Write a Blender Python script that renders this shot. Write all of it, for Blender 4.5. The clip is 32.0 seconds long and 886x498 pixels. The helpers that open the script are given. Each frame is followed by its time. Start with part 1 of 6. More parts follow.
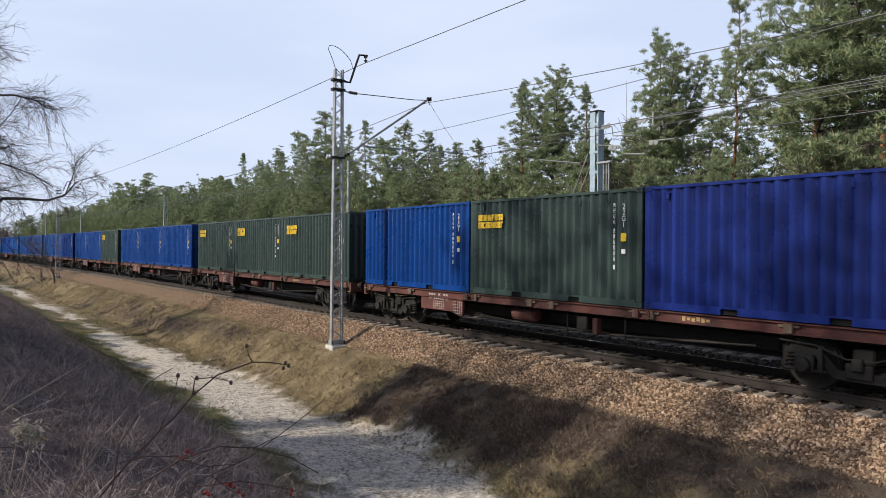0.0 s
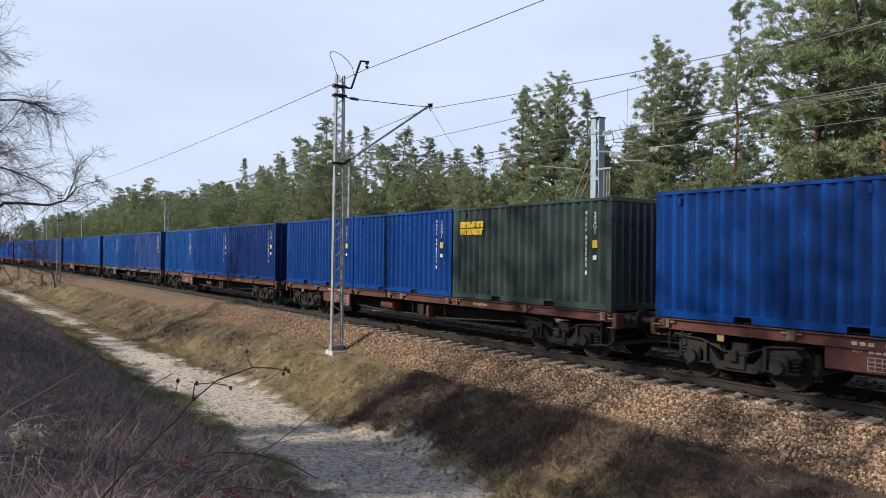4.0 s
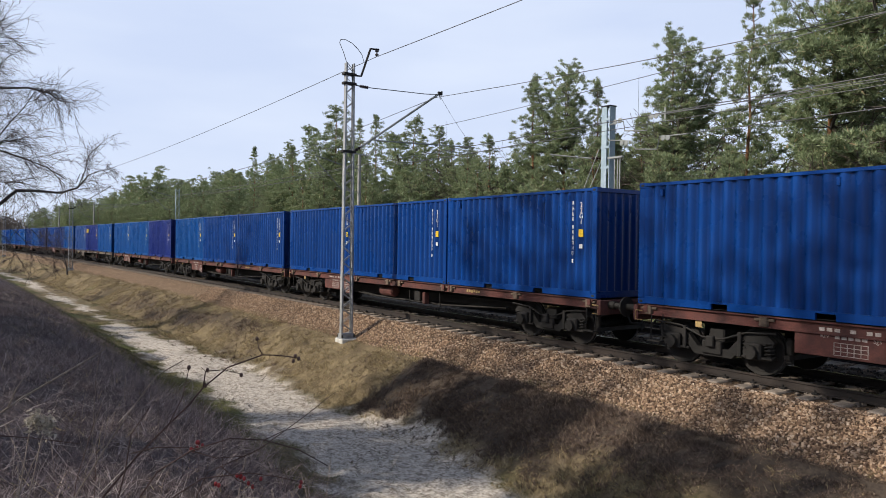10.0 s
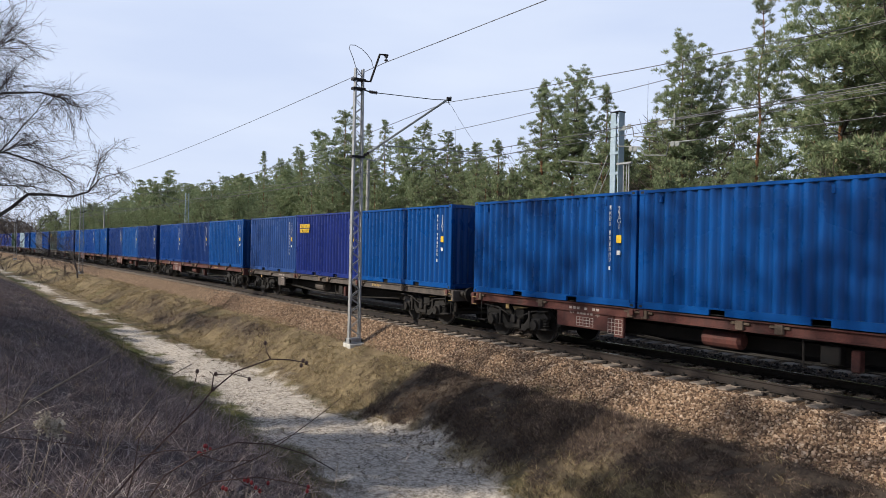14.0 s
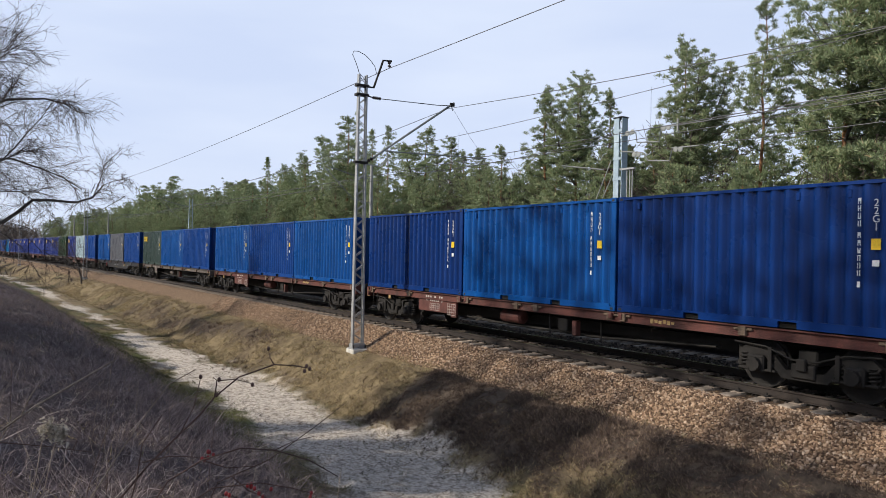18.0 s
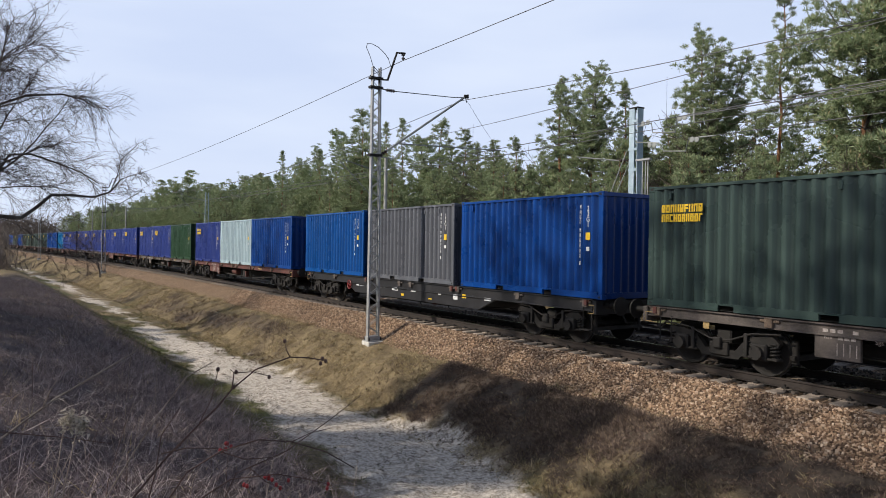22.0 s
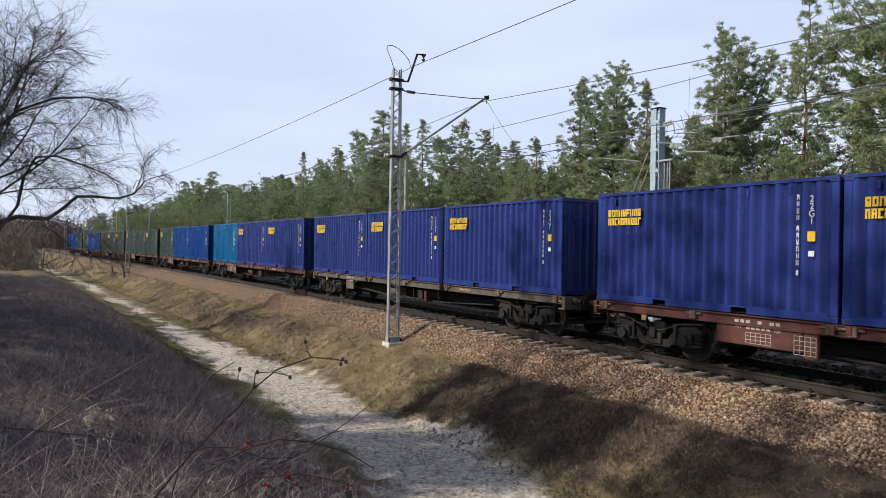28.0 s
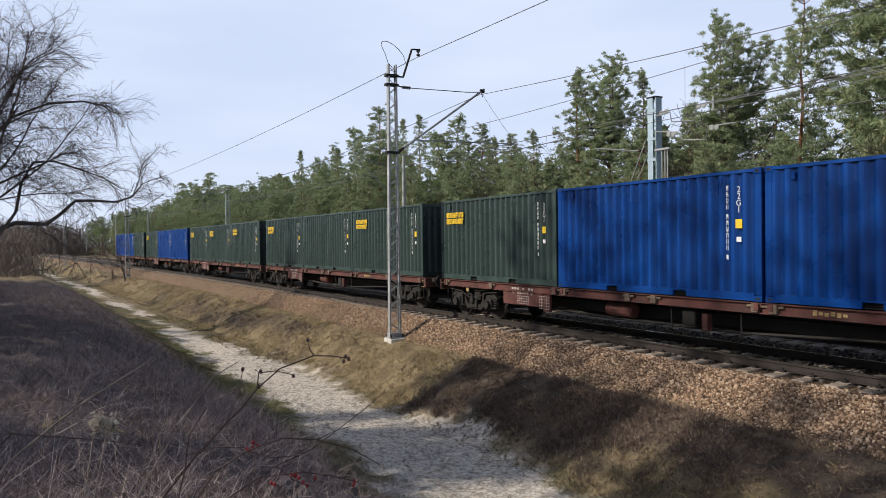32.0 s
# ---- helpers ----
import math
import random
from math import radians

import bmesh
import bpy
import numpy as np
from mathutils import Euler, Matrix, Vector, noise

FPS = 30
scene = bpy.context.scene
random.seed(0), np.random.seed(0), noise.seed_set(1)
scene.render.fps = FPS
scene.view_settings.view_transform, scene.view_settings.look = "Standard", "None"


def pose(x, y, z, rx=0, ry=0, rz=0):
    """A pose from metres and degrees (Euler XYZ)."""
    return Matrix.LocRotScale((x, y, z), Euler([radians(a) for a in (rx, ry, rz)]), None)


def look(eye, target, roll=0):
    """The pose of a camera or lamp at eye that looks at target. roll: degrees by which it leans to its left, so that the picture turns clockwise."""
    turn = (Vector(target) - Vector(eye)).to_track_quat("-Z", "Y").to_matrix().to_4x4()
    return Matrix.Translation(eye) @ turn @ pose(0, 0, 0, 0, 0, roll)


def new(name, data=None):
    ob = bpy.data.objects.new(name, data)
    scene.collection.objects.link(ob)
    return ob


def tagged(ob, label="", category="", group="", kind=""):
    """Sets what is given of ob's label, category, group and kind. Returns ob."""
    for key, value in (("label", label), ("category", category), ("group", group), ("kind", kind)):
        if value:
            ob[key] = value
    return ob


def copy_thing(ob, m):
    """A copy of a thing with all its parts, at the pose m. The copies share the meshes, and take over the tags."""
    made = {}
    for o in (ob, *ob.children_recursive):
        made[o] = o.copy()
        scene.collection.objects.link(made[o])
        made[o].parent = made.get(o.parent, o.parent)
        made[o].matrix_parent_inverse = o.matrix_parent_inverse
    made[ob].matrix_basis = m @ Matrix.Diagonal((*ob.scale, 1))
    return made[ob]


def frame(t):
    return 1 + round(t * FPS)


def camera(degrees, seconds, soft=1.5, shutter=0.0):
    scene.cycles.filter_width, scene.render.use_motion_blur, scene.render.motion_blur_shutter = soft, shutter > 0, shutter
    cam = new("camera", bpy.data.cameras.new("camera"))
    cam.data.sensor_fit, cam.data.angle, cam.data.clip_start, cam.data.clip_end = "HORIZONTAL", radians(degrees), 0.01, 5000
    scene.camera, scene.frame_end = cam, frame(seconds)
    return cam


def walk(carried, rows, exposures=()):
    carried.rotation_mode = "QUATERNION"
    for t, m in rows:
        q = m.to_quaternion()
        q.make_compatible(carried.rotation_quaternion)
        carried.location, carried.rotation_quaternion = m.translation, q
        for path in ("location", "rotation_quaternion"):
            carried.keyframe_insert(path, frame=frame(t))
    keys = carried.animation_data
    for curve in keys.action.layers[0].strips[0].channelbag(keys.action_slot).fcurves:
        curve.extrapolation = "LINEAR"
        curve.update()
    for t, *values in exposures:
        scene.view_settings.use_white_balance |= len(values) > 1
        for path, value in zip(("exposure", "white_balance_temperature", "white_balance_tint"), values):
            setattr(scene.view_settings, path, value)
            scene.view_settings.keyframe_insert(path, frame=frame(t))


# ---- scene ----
EXPOSURE = -0.1

EYE = Vector((0, 0, 2.39))


def aim(yaw, pitch, roll):
    """A pose at the eye: degrees to the left of +y, degrees up, and the lean."""
    a, b = radians(yaw), radians(pitch)
    return look(EYE, EYE + Vector((-math.sin(a) * math.cos(b), math.cos(a) * math.cos(b), math.sin(b))), roll)


cam = camera(63.43, 32.0, soft=0.55, shutter=0.03)
walk(cam, [
    (0.0, aim(55.314, 0.036, 0.504)), (0.5, aim(55.204, 0.041, 0.509)), (1.0, aim(55.188, 0.088, 0.459)),
    (1.5, aim(55.102, 0.161, 0.461)), (2.0, aim(55.063, 0.265, 0.484)), (2.5, aim(55.114, 0.395, 0.499)),
    (3.0, aim(55.185, 0.504, 0.574)), (3.5, aim(55.280, 0.517, 0.617)), (5.5, aim(55.658, 0.371, 0.885)),
    (6.0, aim(55.755, 0.267, 0.913)), (6.5, aim(55.804, 0.141, 0.958)), (7.0, aim(55.802, 0.008, 0.954)),
    (7.5, aim(55.803, -0.166, 0.941)), (8.0, aim(55.861, -0.275, 0.879)), (8.5, aim(55.965, -0.379, 0.865)),
    (9.0, aim(55.986, -0.412, 0.838)), (9.5, aim(56.052, -0.410, 0.821)), (10.0, aim(56.111, -0.416, 0.869)),
    (10.5, aim(56.154, -0.419, 0.980)), (11.0, aim(56.301, -0.373, 1.082)), (11.5, aim(56.426, -0.356, 1.096)),
    (12.0, aim(56.554, -0.247, 1.103)), (12.5, aim(56.627, -0.207, 1.119)), (13.0, aim(56.670, -0.107, 1.115)),
    (13.5, aim(56.769, -0.075, 1.137)), (14.0, aim(56.775, -0.008, 1.139)), (14.5, aim(56.796, 0.152, 1.099)),
    (16.5, aim(56.890, 0.361, 1.059)), (17.0, aim(56.940, 0.430, 1.058)), (17.5, aim(56.953, 0.429, 1.048)),
    (18.0, aim(57.045, 0.429, 1.119)), (18.5, aim(57.165, 0.378, 1.107)), (19.0, aim(57.310, 0.314, 1.054)),
    (19.5, aim(57.409, 0.258, 1.067)), (20.0, aim(57.585, 0.241, 1.031)), (20.5, aim(57.863, 0.135, 1.022)),
    (21.0, aim(57.970, 0.025, 0.932)), (21.5, aim(58.087, -0.093, 0.896)), (22.0, aim(58.211, -0.204, 0.838)),
    (22.5, aim(58.332, -0.174, 0.847)), (23.0, aim(58.458, -0.165, 0.876)), (23.5, aim(58.592, -0.143, 0.909)),
    (24.0, aim(58.780, -0.112, 0.978)), (24.5, aim(58.847, -0.045, 1.010)), (25.0, aim(58.974, 0.035, 1.041)),
    (25.5, aim(59.149, 0.060, 0.996)), (27.5, aim(59.758, -0.038, 0.940)), (28.0, aim(59.816, -0.133, 0.909)),
    (28.5, aim(59.961, -0.295, 0.846)), (29.0, aim(60.002, -0.586, 0.706)), (29.5, aim(59.982, -0.629, 0.511)),
    (30.0, aim(60.053, -0.691, 0.285)), (30.5, aim(60.075, -0.686, -0.008)), (31.0, aim(59.990, -0.657, -0.320)),
    (31.5, aim(59.921, -0.551, -0.577)), (32.0, aim(59.791, -0.550, -0.621)),
], exposures=[(0, EXPOSURE), (32, EXPOSURE)])

# ---- world and sun ----
SUN_FROM = Vector((-0.34, -0.94, 0.62)).normalized()   # from the scene towards the sun
SUN_ELEVATION = math.asin(SUN_FROM.z)
world = bpy.data.worlds.new("sky")
scene.world = world
world.use_nodes = True
wn = world.node_tree
sky = wn.nodes.new("ShaderNodeTexSky")
sky.sky_type, sky.sun_disc = "NISHITA", False
sky.sun_elevation = SUN_ELEVATION
sky.sun_rotation = math.atan2(SUN_FROM.x, SUN_FROM.y)
sky.air_density, sky.dust_density, sky.ozone_density, sky.altitude = 1.0, 3.0, 2.0, 150
# thin high haze: a pale veil that thickens towards the horizon, with faint streaks
coord = wn.nodes.new("ShaderNodeTexCoord")
split = wn.nodes.new("ShaderNodeSeparateXYZ")
wn.links.new(coord.outputs["Generated"], split.inputs[0])
low = wn.nodes.new("ShaderNodeMapRange")
low.inputs["From Min"].default_value, low.inputs["From Max"].default_value = 0.36, 0.62
low.inputs["To Min"].default_value, low.inputs["To Max"].default_value = 0.92, 0.12
wn.links.new(split.outputs[2], low.inputs[0])
stretch = wn.nodes.new("ShaderNodeMapping")
stretch.inputs["Scale"].default_value = (2.0, 2.0, 9.0)
wn.links.new(coord.outputs["Generated"], stretch.inputs[0])
wisps = wn.nodes.new("ShaderNodeTexNoise")
wisps.inputs["Scale"].default_value, wisps.inputs["Detail"].default_value = 1.3, 4
wn.links.new(stretch.outputs[0], wisps.inputs[0])
veil = wn.nodes.new("ShaderNodeValToRGB")
veil.color_ramp.elements[0].position, veil.color_ramp.elements[0].color = 0.3, (6.0, 6.9, 9.0, 1)
veil.color_ramp.elements[1].position, veil.color_ramp.elements[1].color = 0.72, (7.0, 7.8, 9.5, 1)
wn.links.new(wisps.outputs[0], veil.inputs[0])
haze = wn.nodes.new("ShaderNodeMix")
haze.data_type = "RGBA"
wn.links.new(low.outputs[0], haze.inputs[0])
wn.links.new(sky.outputs[0], haze.inputs[6]), wn.links.new(veil.outputs[0], haze.inputs[7])
wn.links.new(haze.outputs[2], wn.nodes["Background"].inputs[0])
wn.nodes["Background"].inputs[1].default_value = 0.12
sun = new("sun", bpy.data.lights.new("sun", "SUN"))
sun.data.energy, sun.data.angle, sun.data.color = 5.0, radians(0.6), (1.0, 0.91, 0.78)
sun.matrix_world = look(SUN_FROM * 60, (0, 0, 0))

# ---- helpers of this scene ----
def from_parts(name, verts, faces, mats, smooth=False):
    me = bpy.data.meshes.new(name)
    me.from_pydata(verts, [], faces)
    for m in mats if isinstance(mats, (list, tuple)) else [mats]:
        me.materials.append(m)
    if smooth:
        me.polygons.foreach_set("use_smooth", np.ones(len(me.polygons), bool))
    me.update()
    return me


def mesh_of(name, bm, material, smooth=False):
    me = bpy.data.meshes.new(name)
    bmesh.ops.recalc_face_normals(bm, faces=bm.faces)
    bm.to_mesh(me)
    bm.free()
    me.materials.append(material)
    if smooth:
        me.polygons.foreach_set("use_smooth", np.ones(len(me.polygons), bool))
    return me


def part(name, bm, material, parent=None, label="", smooth=False):
    """One mesh object, from a bmesh or a mesh, under a thing or a part."""
    me = bm if isinstance(bm, bpy.types.Mesh) else mesh_of(name, bm, material, smooth)
    ob = new(name, me)
    ob.parent = parent
    return tagged(ob, label) if label else ob


def box(bm, x0, x1, y0, y1, z0, z1, bevel=0.0):
    vs = [bm.verts.new((x, y, z)) for x in (x0, x1) for y in (y0, y1) for z in (z0, z1)]
    fs = [bm.faces.new([vs[i] for i in q]) for q in ((0, 1, 3, 2), (4, 6, 7, 5), (0, 4, 5, 1), (2, 3, 7, 6), (0, 2, 6, 4), (1, 5, 7, 3))]
    if bevel:
        es = list({e for f in fs for e in f.edges})
        bmesh.ops.bevel(bm, geom=es, offset=bevel, segments=1, affect="EDGES")
    return vs


def boxes(*rows, bevel=0.0):
    bm = bmesh.new()
    for r in rows:
        box(bm, *r, bevel=bevel)
    return bm


def tube(bm, points, radii, sides=6, caps=True):
    """A round bar along a line of points; radii: one for all, or one a point."""
    points = [Vector(p) for p in points]
    if not hasattr(radii, "__len__"):
        radii = [radii] * len(points)
    rings = []
    for i, p in enumerate(points):
        d = (points[min(i + 1, len(points) - 1)] - points[max(i - 1, 0)]).normalized()
        a = d.cross((0, 0, 1) if abs(d.z) < 0.9 else (1, 0, 0)).normalized()
        b = d.cross(a)
        rings.append([bm.verts.new(p + radii[i] * (math.cos(k * math.tau / sides) * a + math.sin(k * math.tau / sides) * b)) for k in range(sides)])
    for r, s in zip(rings, rings[1:]):
        for k in range(sides):
            bm.faces.new((r[k], r[(k + 1) % sides], s[(k + 1) % sides], s[k]))
    if caps:
        bm.faces.new(rings[0]), bm.faces.new(rings[-1][::-1])
    return bm


def lathe(bm, profile, axis="y", sides=20, at=(0, 0, 0)):
    """A turned body; profile: (radius, place along the axis)."""
    rings = []
    for r, h in profile:
        ring = []
        for k in range(sides):
            c, s = r * math.cos(k * math.tau / sides), r * math.sin(k * math.tau / sides)
            p = {"y": (c, h, s), "z": (c, s, h), "x": (h, c, s)}[axis]
            ring.append(bm.verts.new(Vector(p) + Vector(at)))
        rings.append(ring)
    for a, b in zip(rings, rings[1:]):
        for k in range(sides):
            bm.faces.new((a[k], a[(k + 1) % sides], b[(k + 1) % sides], b[k]))
    bm.faces.new(rings[0]), bm.faces.new(rings[-1][::-1])
    return bm


# ---- materials ----
def nodes_of(name):
    m = bpy.data.materials.new(name)
    m.use_nodes = True
    t = m.node_tree
    return m, t, t.nodes["Principled BSDF"]


def ramp(t, fac, *stops):
    r = t.nodes.new("ShaderNodeValToRGB")
    while len(r.color_ramp.elements) < len(stops):
        r.color_ramp.elements.new(0.5)
    for e, (p, c) in zip(r.color_ramp.elements, stops):
        e.position, e.color = p, (*c, 1) if len(c) == 3 else c
    t.links.new(fac, r.inputs[0])
    return r.outputs[0]


def mixed(t, fac, a, b, how="MIX"):
    n = t.nodes.new("ShaderNodeMix")
    n.data_type, n.blend_type = "RGBA", how
    for sock, v in ((n.inputs[0], fac), (n.inputs[6], a), (n.inputs[7], b)):
        if hasattr(v, "links"):
            t.links.new(v, sock)
        elif isinstance(v, (int, float)):
            sock.default_value = v if sock == n.inputs[0] else (v, v, v, 1)
        else:
            sock.default_value = (*v, 1)
    return n.outputs[2]


def noise_at(t, scale, detail=4, rough=0.6, stretch=None, coord="Object"):
    tc = t.nodes.new("ShaderNodeTexCoord")
    mp = t.nodes.new("ShaderNodeMapping")
    if stretch:
        mp.inputs["Scale"].default_value = stretch
    t.links.new(tc.outputs[coord], mp.inputs[0])
    n = t.nodes.new("ShaderNodeTexNoise")
    n.inputs["Scale"].default_value, n.inputs["Detail"].default_value, n.inputs["Roughness"].default_value = scale, detail, rough
    t.links.new(mp.outputs[0], n.inputs[0])
    return n.outputs[0]


def bumped(t, bsdf, height, strength=0.3, distance=0.02):
    b = t.nodes.new("ShaderNodeBump")
    b.inputs["Strength"].default_value, b.inputs["Distance"].default_value = strength, distance
    t.links.new(height, b.inputs["Height"])
    t.links.new(b.outputs[0], bsdf.inputs["Normal"])


def surface(name, dark, light, scale=8.0, fine=60.0, rough=0.7, metal=0.0, bump=0.3, distance=0.01, stretch=None, each=0.0):
    """A worn surface: two colours in broad patches, a fine grain over them, and its relief. each: how far pieces differ."""
    m, t, b = nodes_of(name)
    broad, grain = noise_at(t, scale, 5, 0.65, stretch), noise_at(t, fine, 3, 0.6, stretch)
    col = mixed(t, ramp(t, broad, (0.32, (0, 0, 0)), (0.68, (1, 1, 1))), dark, light)
    col = mixed(t, 0.5, col, ramp(t, grain, (0.3, (0.45, 0.45, 0.45)), (0.7, (1.2, 1.2, 1.2))), "MULTIPLY")
    if each:
        oi = t.nodes.new("ShaderNodeObjectInfo")
        col = mixed(t, each, col, ramp(t, oi.outputs["Random"], (0, (0.5, 0.5, 0.5)), (1, (1.5, 1.5, 1.5))), "MULTIPLY")
    t.links.new(col, b.inputs["Base Color"])
    b.inputs["Roughness"].default_value, b.inputs["Metallic"].default_value = rough, metal
    if bump:
        bumped(t, b, grain, bump, distance)
    return m


def islands(name, stops, rough=0.8, translucent=0.0):
    """Many small pieces in one mesh, each of its own shade."""
    m, t, b = nodes_of(name)
    g = t.nodes.new("ShaderNodeNewGeometry")
    col = ramp(t, g.outputs["Random Per Island"], *stops)
    broad = noise_at(t, 0.5, 2)
    col = mixed(t, 0.6, col, ramp(t, broad, (0.3, (0.6, 0.6, 0.6)), (0.7, (1.25, 1.25, 1.25))), "MULTIPLY")
    t.links.new(col, b.inputs["Base Color"])
    b.inputs["Roughness"].default_value = rough
    b.inputs["Specular IOR Level"].default_value = 0.25
    if translucent:
        tr = t.nodes.new("ShaderNodeBsdfTranslucent")
        t.links.new(col, tr.inputs[0])
        mx = t.nodes.new("ShaderNodeMixShader")
        mx.inputs[0].default_value = translucent
        t.links.new(b.outputs[0], mx.inputs[1]), t.links.new(tr.outputs[0], mx.inputs[2])
        t.links.new(mx.outputs[0], t.nodes["Material Output"].inputs[0])
    return m


def container_paint():
    """Painted steel in the object's own colour: faded streaks, dust low down, small rust spots."""
    m, t, b = nodes_of("container_paint")
    oi = t.nodes.new("ShaderNodeObjectInfo")
    streak = noise_at(t, 1.6, 5, 0.7, (1.0, 1.0, 0.18))
    cloud = noise_at(t, 0.7, 4, 0.6)
    col = mixed(t, 0.75, oi.outputs["Color"], ramp(t, streak, (0.3, (0.72, 0.72, 0.74)), (0.7, (1.18, 1.18, 1.16))), "MULTIPLY")
    # the raised ribs and rails are streaked lighter, the troughs darker
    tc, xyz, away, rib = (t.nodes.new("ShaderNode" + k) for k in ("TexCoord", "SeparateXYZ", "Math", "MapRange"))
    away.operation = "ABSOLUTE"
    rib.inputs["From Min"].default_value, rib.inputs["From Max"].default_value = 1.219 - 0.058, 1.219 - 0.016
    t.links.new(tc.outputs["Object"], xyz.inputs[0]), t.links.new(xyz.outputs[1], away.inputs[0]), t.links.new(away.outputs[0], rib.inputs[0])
    toned = mixed(t, rib.outputs[0], (0.79, 0.79, 0.81), mixed(t, streak, (1.05, 1.05, 1.05), (1.4, 1.4, 1.37)))
    col = mixed(t, 1.0, col, toned, "MULTIPLY")
    col = mixed(t, ramp(t, cloud, (0.45, (0, 0, 0)), (0.8, (0.015, 0.015, 0.015))), col, (0.2, 0.22, 0.26))
    spots = noise_at(t, 14, 6, 0.75)
    col = mixed(t, ramp(t, spots, (0.70, (0, 0, 0)), (0.76, (0.7, 0.7, 0.7))), col, (0.12, 0.05, 0.03))
    t.links.new(col, b.inputs["Base Color"])
    t.links.new(ramp(t, cloud, (0.3, (0.24, 0.24, 0.24)), (0.7, (0.34, 0.34, 0.34))), b.inputs["Roughness"])
    b.inputs["Specular IOR Level"].default_value = 0.22
    bumped(t, b, noise_at(t, 2.5, 3, 0.5), 0.12, 0.02)
    return m


PAINT = container_paint()
WHITE = surface("white_marking", (0.5, 0.52, 0.55), (0.68, 0.7, 0.72), 20, 120, 0.55, bump=0)
YELLOW = surface("yellow_marking", (0.62, 0.40, 0.01), (0.78, 0.52, 0.02), 20, 120, 0.5, bump=0)
RUST = surface("rusty_red_frame", (0.040, 0.014, 0.012), (0.125, 0.038, 0.030), 2.2, 30, 0.8, bump=0.3)
GRIME = surface("brake_dust_steel", (0.004, 0.0036, 0.0034), (0.018, 0.015, 0.013), 3.0, 40, 0.75, 0.15, bump=0.3)
FRAME_GREY = surface("grimy_brown_grey_frame", (0.045, 0.038, 0.034), (0.12, 0.10, 0.09), 2.5, 30, 0.8, bump=0.3)
TAN_STEEL = surface("dusty_tan_steel", (0.075, 0.05, 0.036), (0.19, 0.14, 0.10), 6, 40, 0.85, bump=0.3)
BLACK = surface("black_frame_paint", (0.010, 0.010, 0.012), (0.022, 0.022, 0.025), 2.5, 40, 0.45, bump=0.1)
# near-black for the shade inside openings, and for the air hoses
DARK = surface("void_shade_and_hose_black", (0.008, 0.008, 0.009), (0.02, 0.02, 0.02), 4, 40, 0.8, bump=0)
TREAD = surface("worn_wheel_steel", (0.10, 0.09, 0.085), (0.3, 0.29, 0.28), 6, 60, 0.35, 0.8, bump=0.1)
RAIL_SIDE = surface("rusty_rail_steel", (0.014, 0.011, 0.010), (0.038, 0.027, 0.022), 3, 40, 0.8, 0.1, bump=0.25, stretch=(0.3, 1, 1))
RAIL_TOP = surface("polished_rail_head", (0.35, 0.34, 0.33), (0.5, 0.49, 0.48), 3, 40, 0.25, 0.95, bump=0.05)
CONCRETE = surface("weathered_concrete", (0.17, 0.135, 0.105), (0.36, 0.30, 0.245), 3, 45, 0.9, bump=0.4, each=0.35)
PALE_CONCRETE = surface("pale_concrete", (0.45, 0.44, 0.41), (0.66, 0.65, 0.62), 4, 45, 0.9, bump=0.4)
GALV = surface("galvanised_steel", (0.24, 0.25, 0.255), (0.42, 0.43, 0.44), 3, 50, 0.55, 0.3, bump=0.1)
DULL_STEEL = surface("weathered_dull_steel", (0.17, 0.185, 0.18), (0.30, 0.32, 0.31), 3, 50, 0.65, 0.2, bump=0.1)
GALV_BLUE = surface("pale_blue_painted_steel", (0.26, 0.35, 0.42), (0.40, 0.50, 0.57), 2, 50, 0.5, 0.15, bump=0.1)
WIRE = surface("dark_wire", (0.07, 0.072, 0.078), (0.14, 0.14, 0.15), 5, 60, 0.55, 0.6, bump=0)
INSULATOR = surface("brown_glazed_insulator", (0.03, 0.02, 0.018), (0.06, 0.04, 0.03), 8, 60, 0.25, bump=0)
BARK = surface("grey_brown_bark", (0.045, 0.038, 0.034), (0.13, 0.11, 0.095), 4, 40, 0.9, bump=0.6, distance=0.02)
PINE_BARK = surface("orange_pine_bark", (0.13, 0.065, 0.035), (0.36, 0.17, 0.08), 2.5, 25, 0.9, bump=0.6, distance=0.03)
NEEDLES = islands("pine_needles", ((0, (0.12, 0.165, 0.083)), (0.45, (0.225, 0.285, 0.145)), (0.9, (0.34, 0.395, 0.23)), (1, (0.40, 0.30, 0.18))), 0.6, 0.28)
STONE = islands("ballast_stone", ((0, (0.085, 0.053, 0.038)), (0.35, (0.245, 0.160, 0.105)), (0.75, (0.43, 0.30, 0.20)), (1, (0.58, 0.46, 0.35))), 0.9)
DRY_GRASS = islands("dry_grass", ((0, (0.08, 0.06, 0.034)), (0.35, (0.25, 0.19, 0.105)), (0.75, (0.50, 0.40, 0.235)), (0.9, (0.56, 0.48, 0.31)), (1, (0.18, 0.18, 0.075))), 0.8, 0.25)
GREEN_GRASS = islands("winter_grass", ((0, (0.05, 0.055, 0.022)), (0.5, (0.085, 0.095, 0.035)), (1, (0.20, 0.17, 0.08))), 0.8, 0.25)
BRUSH = islands("dead_brush", ((0, (0.055, 0.04, 0.041)), (0.45, (0.18, 0.14, 0.144)), (0.85, (0.32, 0.265, 0.265)), (1, (0.52, 0.465, 0.42))), 0.85)
STALK = surface("pale_dead_stalk", (0.16, 0.12, 0.095), (0.32, 0.26, 0.21), 9, 80, 0.85, bump=0.3)
THORN = surface("dark_thorny_stem", (0.05, 0.028, 0.024), (0.12, 0.07, 0.055), 9, 80, 0.8, bump=0.3)
